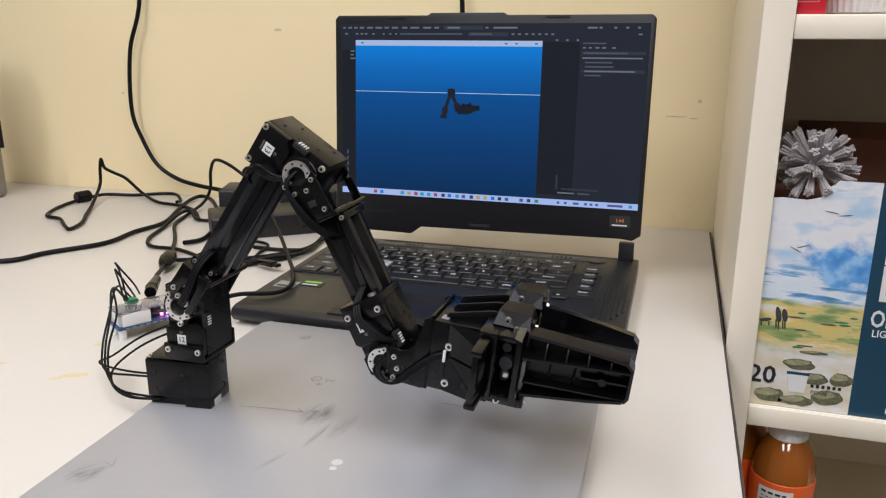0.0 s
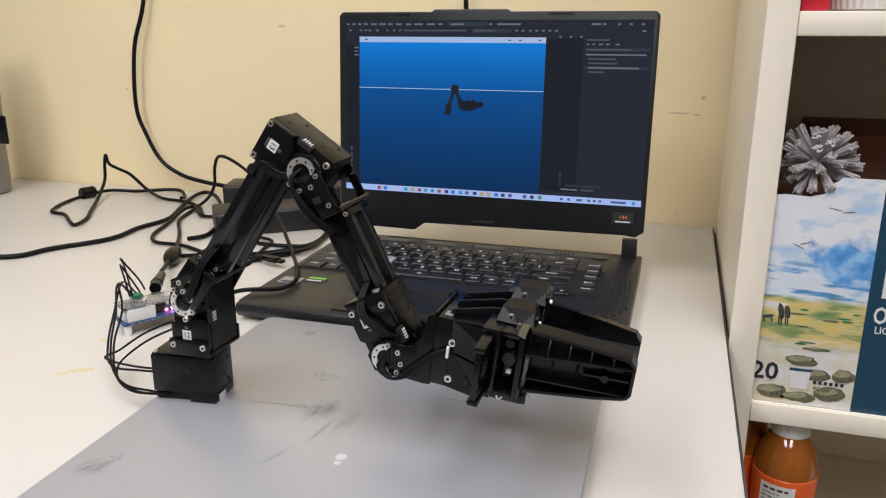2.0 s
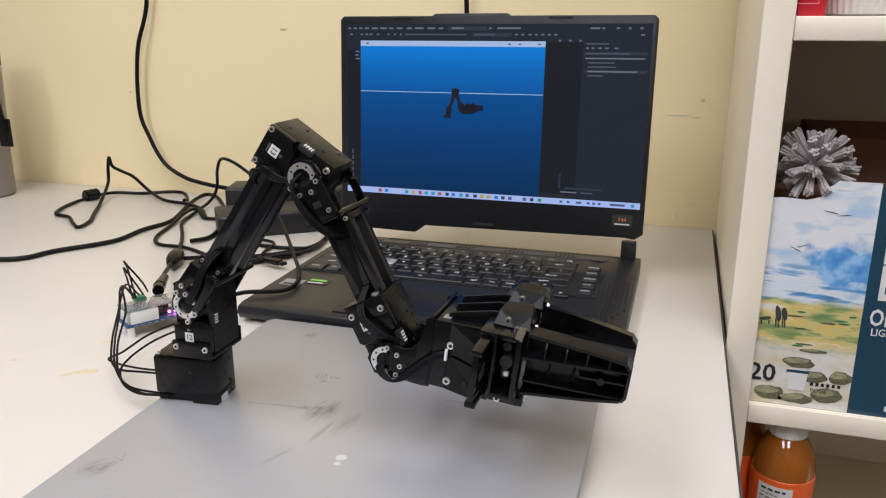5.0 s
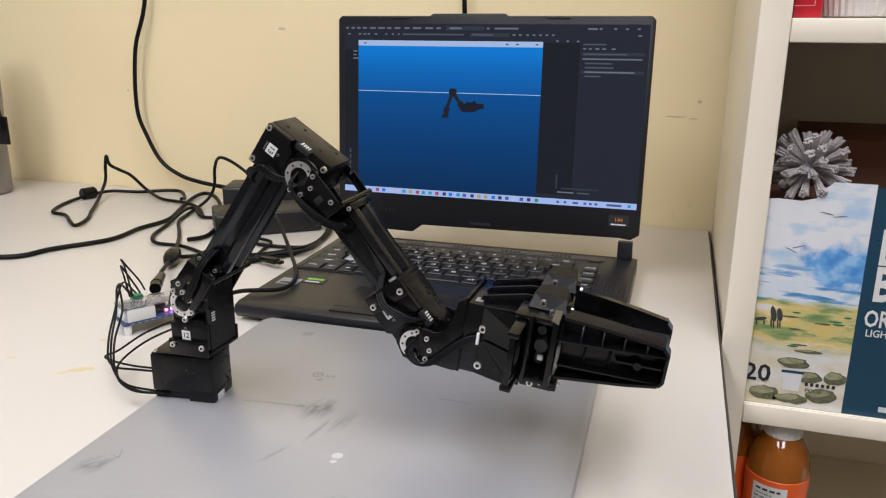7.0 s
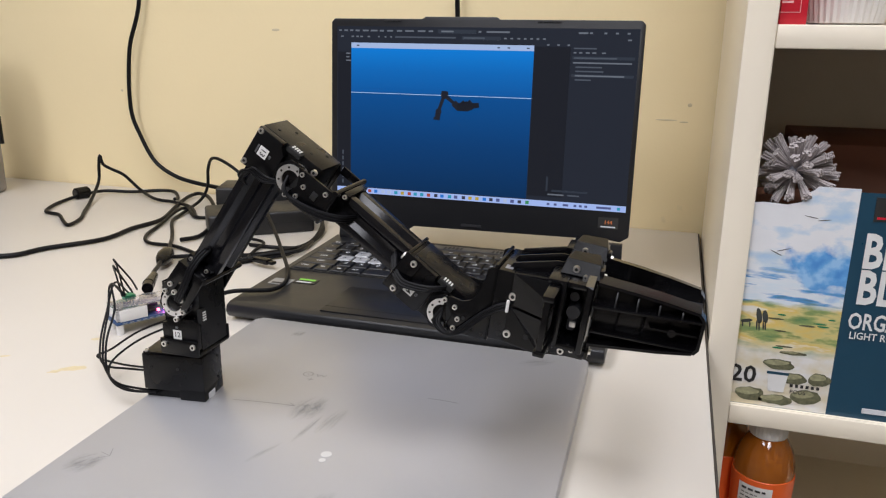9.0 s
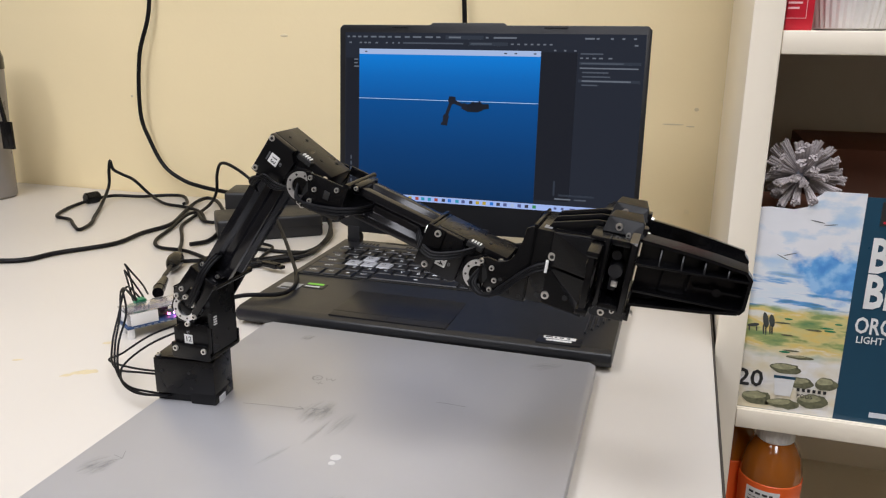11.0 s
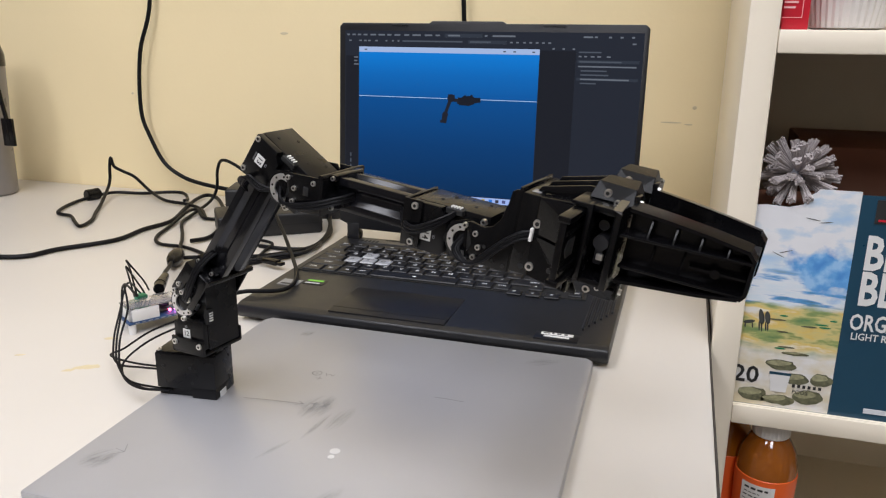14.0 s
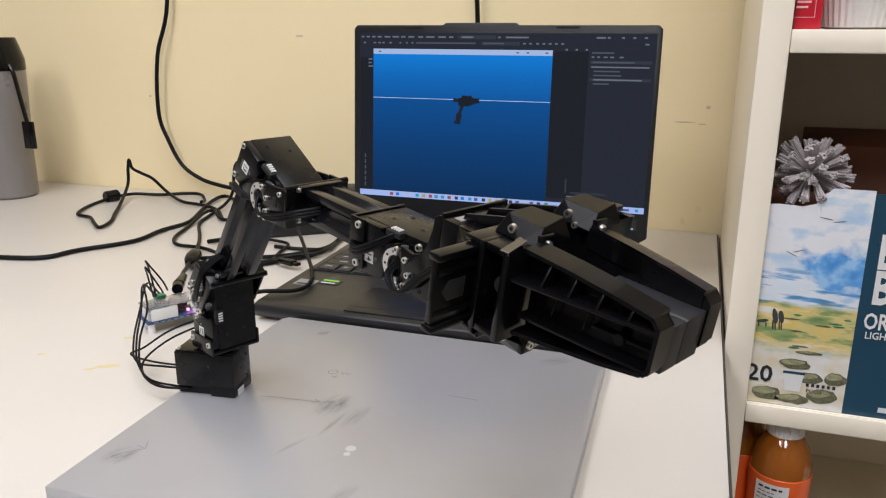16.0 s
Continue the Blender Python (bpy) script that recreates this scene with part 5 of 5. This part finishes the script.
# juice bottles on the board below
def bottle(x, y, turn):
    o = empty("juice_bottle", pose(x, y, -0.312, 0, 0, turn), "orange juice bottle with a white cap and an orange label", "bottle", "juice bottles")
    prof = [(0.022, 0.0), (0.0255, 0.004), (0.0265, 0.03), (0.0258, 0.105), (0.0262, 0.150), (0.0278, 0.174), (0.0274, 0.188), (0.0240, 0.203), (0.0185, 0.213), (0.0150, 0.217), (0.0150, 0.226)]
    part("body", lathe(B(), prof, seg=40), M_JUICE, o)
    part("cap", lathe(B(), [(0.0155, 0.2165), (0.0172, 0.2180), (0.0172, 0.234), (0.0160, 0.2355), (0.001, 0.2355)], seg=60, ribs=30, depth=0.03), M_WHITE, o)
    part("label", lathe(B(), [(0.0268, 0.06), (0.0272, 0.061), (0.0276, 0.150), (0.0284, 0.172), (0.0284, 0.179), (0.0279, 0.1795)], seg=40), M_OLABEL, o)
    b = B()
    for k in range(9):
        a0, a1 = radians(-165 + k * 7), radians(-165 + (k + 1) * 7)
        q = [b.verts.new((0.0287 * math.cos(a), 0.0287 * math.sin(a), z)) for a, z in ((a0, 0.085), (a1, 0.085), (a1, 0.174), (a0, 0.174))]
        b.faces.new(q)
    part("white_panel", b, M_LABEL, o)
    b = B()
    for a, w, z, h in ((-158, 44, 0.1495, 0.0022), (-158, 30, 0.1455, 0.0009), (-160, 40, 0.1415, 0.0012), (-160, 34, 0.1375, 0.0008), (-162, 24, 0.126, 0.0008), (-162, 24, 0.122, 0.0008), (-162, 24, 0.118, 0.0008), (-118, 9, 0.120, 0.024)):
        a0, a1 = radians(a), radians(a + w)
        n = 14
        for k in range(n):
            if h < 0.01 and k % 4 == 3:
                continue
            p, r = a0 + (a1 - a0) * k / n, a0 + (a1 - a0) * (k + 1) / n
            b.faces.new([b.verts.new((0.0290 * math.cos(s), 0.0290 * math.sin(s), t + 0.019)) for s, t in ((p, z), (r, z), (r, z + h), (p, z + h))])
    part("print_bar", b, M_TEXT, o)
    return o


bottle(0.4450, 0.2680, 25)
bottle(0.4075, 0.3060, -10)

# ---------------------------------------------------------------- things at the back of the desk
tum = empty("tumbler", pose(-0.770, 0.533, 0), "grey plastic tumbler with black lid and strap", "tumbler")
part("body", lathe(B(), [(0.040, 0.0), (0.0435, 0.004), (0.0440, 0.08), (0.0475, 0.16), (0.0490, 0.212), (0.047, 0.216), (0.002, 0.216)], seg=48), M_GREY, tum)
part("lid", lathe(B(), [(0.0495, 0.210), (0.0500, 0.212), (0.0500, 0.228), (0.044, 0.250), (0.040, 0.262), (0.002, 0.262)], seg=48), M_PLAST, tum)
b = B()
tube(b, [(0.046, -0.008, 0.222), (0.055, -0.010, 0.205), (0.062, -0.010, 0.165), (0.070, -0.011, 0.125), (0.074, -0.011, 0.092)], 0.0035, 8)
box(b, 0.060, 0.082, -0.014, -0.009, 0.086, 0.130, 0.001)
part("strap", b, M_PLAST, tum)


def cable(name, pts, r, label, ends=()):
    o = part(name, tube(B(), pts, r), M_CABLE)
    tagged(o, label, "cable")
    return o


Z = 0.0034
cable("power_cable", [(-0.495, 0.645, 0.50), (-0.497, 0.640, 0.321), (-0.523, 0.636, 0.233), (-0.531, 0.635, 0.141), (-0.517, 0.635, 0.094), (-0.493, 0.635, 0.052), (-0.456, 0.632, 0.031), (-0.418, 0.628, 0.023), (-0.375, 0.620, 0.020), (-0.33, 0.60, 0.022), (-0.285, 0.585, 0.024)], 0.0034, "thick black power cable hanging down the wall to the adapter")
cable("power_cable", [(-0.60, 0.215, Z), (-0.50, 0.225, Z), (-0.435, 0.237, Z), (-0.409, 0.253, Z), (-0.398, 0.286, Z), (-0.361, 0.345, Z), (-0.363, 0.404, Z), (-0.357, 0.458, Z), (-0.385, 0.530, Z), (-0.405, 0.590, Z + 0.002), (-0.405, 0.622, 0.006), (-0.368, 0.595, 0.008), (-0.315, 0.530, 0.008), (-0.288, 0.487, Z), (-0.262, 0.430, Z), (-0.254, 0.395, Z), (-0.262, 0.370, 0.005)], 0.0030, "black power cable running along the desk")
cable("power_cable", [(-0.320, 0.490, Z), (-0.360, 0.535, 0.005), (-0.404, 0.557, 0.005), (-0.448, 0.568, 0.005), (-0.500, 0.600, 0.010), (-0.522, 0.592, 0.034), (-0.539, 0.586, 0.0435), (-0.552, 0.581, 0.052), (-0.556, 0.580, 0.066), (-0.560, 0.580, 0.050), (-0.562, 0.578, 0.024), (-0.530, 0.520, 0.006), (-0.495, 0.465, Z), (-0.468, 0.426, Z), (-0.457, 0.391, Z), (-0.484, 0.410, Z), (-0.515, 0.436, Z), (-0.546, 0.445, Z), (-0.566, 0.478, Z), (-0.578, 0.520, Z), (-0.572, 0.552, 0.006), (-0.562, 0.588, 0.006), (-0.523, 0.608, Z), (-0.487, 0.632, Z), (-0.459, 0.632, Z), (-0.425, 0.595, Z), (-0.404, 0.557, 0.010)], 0.0026, "looped black cord with a ferrite bead on the desk")
bead = B()
cyl(bead, (-0.578, 0.540, 0.0090), (-0.571, 0.563, 0.0090), 0.0092, seg=24)
bmesh.ops.bevel(bead, geom=list(bead.edges), offset=0.002, segments=2, affect="EDGES")
tagged(part("ferrite_bead", bead, M_PLAST), "black ferrite bead on a cord", "ferrite bead")
cable("adapter_cord", [(-0.24, 0.52, 0.050), (-0.285, 0.53, 0.075), (-0.325, 0.55, 0.080), (-0.345, 0.565, 0.060), (-0.355, 0.575, 0.030), (-0.362, 0.564, 0.010), (-0.350, 0.495, Z), (-0.336, 0.455, Z), (-0.300, 0.405, Z), (-0.280, 0.376, Z), (-0.256, 0.340, 0.008), (-0.233, 0.308, 0.0105)], 0.0024, "black adapter cord curling down to a controller board")
cable("adapter_cord", [(-0.214, 0.264, 0.011), (-0.198, 0.238, 0.014), (-0.178, 0.205, 0.020), (-0.160, 0.180, 0.0235)], 0.0024, "black adapter cord ending in a barrel plug")
b = lathe(B(), [(0.002, -0.026), (0.005, -0.022), (0.0085, -0.010), (0.0095, 0.0), (0.0085, 0.010), (0.005, 0.022), (0.002, 0.026)], seg=24)
tagged(part("cord_switch", b, M_PLAST, at=Matrix.Translation((-0.2226, 0.284, 0.0105)) @ Vector((-0.40, 0.92, 0.03)).to_track_quat("Z", "Y").to_matrix().to_4x4()), "oval black inline switch on a cord", "cord switch")
b = B()
cyl(b, (-0.164, 0.187, 0.0230), (-0.150, 0.160, 0.0235), 0.0042, 0.0060, seg=18)
cyl(b, (-0.150, 0.160, 0.0235), (-0.143, 0.149, 0.0235), 0.0055, seg=18)
tagged(part("barrel_plug", b, M_PLAST), "black barrel power plug in the controller board", "plug")
cable("adapter_cord", [(-0.289, 0.490, 0.004), (-0.322, 0.489, 0.004), (-0.355, 0.520, 0.007), (-0.360, 0.500, 0.007), (-0.341, 0.436, Z), (-0.322, 0.380, Z), (-0.295, 0.350, Z), (-0.252, 0.346, Z), (-0.194, 0.317, Z), (-0.15, 0.29, Z)], 0.0024, "black cord curling on the desk behind the arm")
cable("usb_cable", [(-0.190, 0.455, 0.040), (-0.160, 0.410, 0.052), (-0.138, 0.375, 0.049), (-0.105, 0.335, 0.036), (-0.074, 0.293, 0.027), (-0.044, 0.248, 0.0230), (-0.028, 0.2117, 0.0222), (-0.031, 0.1876, 0.0220), (-0.0617, 0.1727, 0.0222), (-0.090, 0.165, 0.015), (-0.118, 0.150, 0.016)], 0.0022, "black cable looping over the corner of the laptop")
cable("usb_cable", [(-0.225, 0.545, 0.004), (-0.166, 0.565, 0.010), (-0.129, 0.510, 0.012), (-0.106, 0.452, 0.008), (-0.103, 0.408, Z), (-0.120, 0.370, Z), (-0.150, 0.340, Z), (-0.20, 0.32, Z), (-0.235, 0.30, 0.004)], 0.0026, "black cable bundle lying between adapter and laptop")
cable("usb_cable", [(-0.122, 0.3165, 0.0070), (-0.140, 0.328, Z), (-0.150, 0.36, Z), (-0.16, 0.40, Z), (-0.20, 0.405, 0.006)], 0.0020, "thin black usb cable plugged in the laptop")
b = B()
box(b, -0.012, 0.012, -0.0045, 0.0045, -0.003, 0.003, 0.0008)
box(b, 0.012, 0.020, -0.0036, 0.0036, -0.0018, 0.0018, 0.0004)
tagged(part("usb_plug", b, M_PLAST, at=pose(-0.112, 0.313, 0.0085, 0, 0, -18)), "black usb plug at the laptop's side", "plug")
cable("usb_cable", [(-0.152, 0.296, 0.0030), (-0.128, 0.331, 0.0030), (-0.102, 0.366, 0.0035), (-0.104, 0.449, 0.0040), (-0.130, 0.513, 0.0040), (-0.192, 0.610, 0.0060), (-0.234, 0.651, 0.0120)], 0.0022, "black cable curving along the side of the laptop")
cable("adapter_cord", [(-0.171, 0.385, 0.0030), (-0.135, 0.384, 0.0030), (-0.104, 0.394, 0.0030), (-0.100, 0.419, 0.0045), (-0.093, 0.365, 0.0075), (-0.120, 0.344, 0.0065), (-0.150, 0.315, 0.0030)], 0.0024, "black cord doubled back on the desk beside the laptop")
cable("wall_cable", [(0.016, 0.640, 0.60), (0.022, 0.640, 0.40), (0.028, 0.636, 0.30), (0.034, 0.630, 0.15), (0.040, 0.600, 0.02), (0.05, 0.56, 0.004)], 0.0034, "black cable hanging down the wall behind the laptop")
M_BRICK = mat("adapter_shell", (0.009, 0.009, 0.010), 0.45, vary=0.12, bump=0.2, fine=1500)
ad = empty("power_adapter", pose(-0.205, 0.470, 0, 0, 0, 37), "black laptop power adapter brick on the desk", "power adapter", "power adapters")
part("shell", box(B(), -0.070, 0.070, -0.036, 0.036, 0, 0.031, 0.004, seg=3), M_BRICK, ad)
part("seam", box(B(), -0.0702, 0.0702, -0.0362, 0.0362, 0.0150, 0.0156), M_DARK, ad)
ad2 = empty("power_adapter", pose(-0.228, 0.566, 0, 0, 0, 18), "larger black power adapter brick behind another one", "power adapter", "power adapters")
part("shell", box(B(), -0.085, 0.085, -0.032, 0.032, 0, 0.044, 0.004, seg=3), M_BRICK, ad2)
part("seam", box(B(), -0.0852, 0.0852, -0.0322, 0.0322, 0.021, 0.0216), M_DARK, ad2)
part("print_label", box(B(), -0.05, 0.05, -0.018, 0.018, 0.0440, 0.0443), mat("grey_print", (0.10, 0.10, 0.10), 0.5), ad2)

# controller board on white feet, under a clear cover
bd = empty("controller_board", pose(-0.1285, 0.0850, -0.0045, 0, 0, 58), "blue controller board with clear cover on white feet", "circuit board")
for x, y in ((0.004, 0.004), (0.071, 0.004), (0.004, 0.023), (0.071, 0.023)):
    part("foot", cyl(B(), (x, y, 0.0045), (x, y, 0.0142), 0.0034, seg=16), M_WHITE, bd)
part("board", box(B(), 0, 0.075, 0, 0.027, 0.0142, 0.0166, 0.0003), M_PCB, bd)
b = B()
for k in range(8):
    box(b, 0.006 + k * 0.006, 0.0095 + k * 0.006, -0.0004, 0, 0.0150, 0.0158)
part("print_bar", b, M_SILVER, bd)
part("cover", box(B(), 0.001, 0.074, 0.001, 0.026, 0.0285, 0.0302, 0.0004), M_CLEAR, bd, "clear acrylic cover")
for x, y in ((0.004, 0.004), (0.071, 0.004), (0.004, 0.023), (0.071, 0.023)):
    part("pillar", cyl(B(), (x, y, 0.0166), (x, y, 0.0285), 0.0026, seg=12), M_CLEAR, bd)
for x, y in ((0.006, 0.008), (0.006, 0.0185)):
    part("socket", box(B(), x - 0.004, x + 0.006, y - 0.005, y + 0.005, 0.0168, 0.0262, 0.0006), M_WHITE, bd, "white cable socket")
part("terminal", box(B(), 0.018, 0.028, 0.025, 0.035, 0.0180, 0.0320, 0.0006), M_LEAF, bd, "green screw terminal")
part("socket", box(B(), 0.004, 0.029, 0.0006, 0.0030, 0.0167, 0.0278, 0.0004), M_WHITE, bd, "white cable socket")
part("chip", box(B(), 0.025, 0.040, 0.008, 0.022, 0.0180, 0.0200, 0.0003), M_TEXT, bd)
part("power_jack", box(B(), 0.036, 0.046, 0.021, 0.035, 0.0180, 0.0280, 0.0006), M_TEXT, bd)
part("indicator", box(B(), 0.046, 0.049, 0.006, 0.009, 0.0180, 0.0215), glow("led_violet", (1.0, 0.25, 0.9), 14.0), bd, "glowing violet indicator light")
part("indicator", box(B(), 0.040, 0.042, 0.006, 0.008, 0.0180, 0.0200), glow("led_red", (1.0, 0.1, 0.25), 10.0), bd, "glowing red indicator light")

# thin servo leads from board to arm
for pts in ([(-0.142, 0.112, 0.028), (-0.140, 0.105, 0.050), (-0.125, 0.085, 0.067), (-0.118, 0.080, 0.066), (-0.125, 0.100, 0.045), (-0.137, 0.120, 0.030)],
            [(-0.146, 0.120, 0.028), (-0.142, 0.110, 0.056), (-0.124, 0.085, 0.073), (-0.116, 0.080, 0.071), (-0.120, 0.100, 0.050), (-0.138, 0.128, 0.030)],
            [(-0.140, 0.118, 0.030), (-0.112, 0.070, 0.058), (-0.106, 0.050, 0.040), (-0.098, 0.030, 0.022), (-0.078, 0.008, 0.014), (-0.045, 0.0, 0.018), (-0.014, -0.001, 0.021)],
            [(-0.138, 0.112, 0.030), (-0.108, 0.060, 0.060), (-0.094, 0.038, 0.045), (-0.086, 0.020, 0.028), (-0.070, 0.000, 0.017), (-0.045, -0.016, 0.0135), (-0.012, -0.021, 0.0150)],
            [(-0.136, 0.108, 0.030), (-0.100, 0.052, 0.064), (-0.084, 0.034, 0.050), (-0.078, 0.014, 0.030), (-0.062, -0.006, 0.0145), (-0.035, -0.022, 0.0130), (-0.006, -0.0225, 0.0150)],
            [(0.008, 0.020, 0.062), (-0.020, 0.022, 0.054), (-0.055, 0.024, 0.038), (-0.085, 0.026, 0.018), (-0.092, 0.018, 0.0140), (-0.060, 0.010, 0.0150), (-0.018, 0.006, 0.0190)],
            [(0.008, 0.018, 0.058), (-0.018, 0.018, 0.050), (-0.050, 0.016, 0.034), (-0.068, 0.006, 0.018), (-0.056, -0.010, 0.0130), (-0.030, -0.0215, 0.0130), (-0.004, -0.0215, 0.0155)]):
    tagged(part("servo_lead", tube(B(), pts, 0.00088, 7), M_CABLE), "thin black servo lead between controller board and arm", "cable")

# ---------------------------------------------------------------- movement
# joint angles in degrees at seconds: waist, shoulder, elbow, wrist
WAIST = [(0, -0.3), (12.0, -0.6), (12.6, -0.7), (12.8, -1.2), (13.0, -2.5), (13.5, -6.5), (14.0, -10.3), (14.5, -14.5), (15.0, -18.7), (15.5, -22.7), (16.0, -26.8)]
SHOULDER = [(0, 34.3), (7, 34.4), (11.5, 34.9), (12.5, 35.0), (15.0, 35.5), (16.0, 35.8)]
ELBOW = [(0, 31.0), (5.5, 31.0), (5.7, 30.1), (6.5, 23.3), (9.0, 2.8), (12.5, -25.4), (12.7, -27.1), (12.9, -27.6), (15.0, -27.9), (16.0, -28.5)]
WRIST = [(0, -58.5), (5.4, -58.4), (5.6, -57.5), (6.5, -50.4), (9.0, -30.0), (12.5, -1.2), (12.7, 0.9), (12.9, 1.5), (15.0, 1.7), (16.0, 2.3)]


def at_time(rows, t):
    return float(np.interp(t, [r[0] for r in rows], [r[1] for r in rows]))


def motions():
    times = sorted({round(0.25 * k, 2) for k in range(65)} | {5.4, 5.6, 5.7, 12.6, 12.7, 12.8, 12.9})
    inv = BASE.inverted()
    rows = {k: [] for k in ("s", "u", "f", "g", "su", "sf", "sg", "sb")}
    for t in times:
        q1, q2, q3, q4 = (at_time(r, t) for r in (WAIST, SHOULDER, ELBOW, WRIST))
        s = inv @ Matrix.Translation((AX, AY, SH)) @ pose(0, 0, 0, 0, 0, q1)
        u = s @ pose(0, 0, 0, 0, q2, 0)
        f = u @ pose(0.024, 0, 0.128, 0, q3, 0)
        g = f @ pose(0.124, 0, 0, 0, q4, 0)
        for k, m in zip("sufg", (s, u, f, g)):
            rows[k].append((t, m))
        # the drawn arm on the display follows
        a, c = q2 + q3, q2 + q3 + q4 - 14.5
        turn = min(1.0, max(0.0, -(q1 + 0.9) / 27.0))
        du = 0.0205 * math.cos(radians(a)) - 0.0285 * turn
        dv = -0.0205 * math.sin(radians(a))
        rows["sb"].append((t, pose(0.1305, -0.0022, 0.1475)))
        rows["su"].append((t, pose(0.1312, -0.0026, 0.1472, 0, 19.0, 0)))
        rows["sf"].append((t, pose(0.1387 - 0.017 * turn, -0.0018, 0.1668, 0, a, 0)))
        rows["sg"].append((t, pose(0.1387 + du, -0.0030, 0.1668 + dv, 0, c, 0)))
    for ob, k in ((shoulder, "s"), (upper, "u"), (fore, "f"), (grip, "g"), (sim_base, "sb"), (sim_upper, "su"), (sim_fore, "sf"), (sim_grip, "sg")):
        walk(ob, rows[k])


motions()
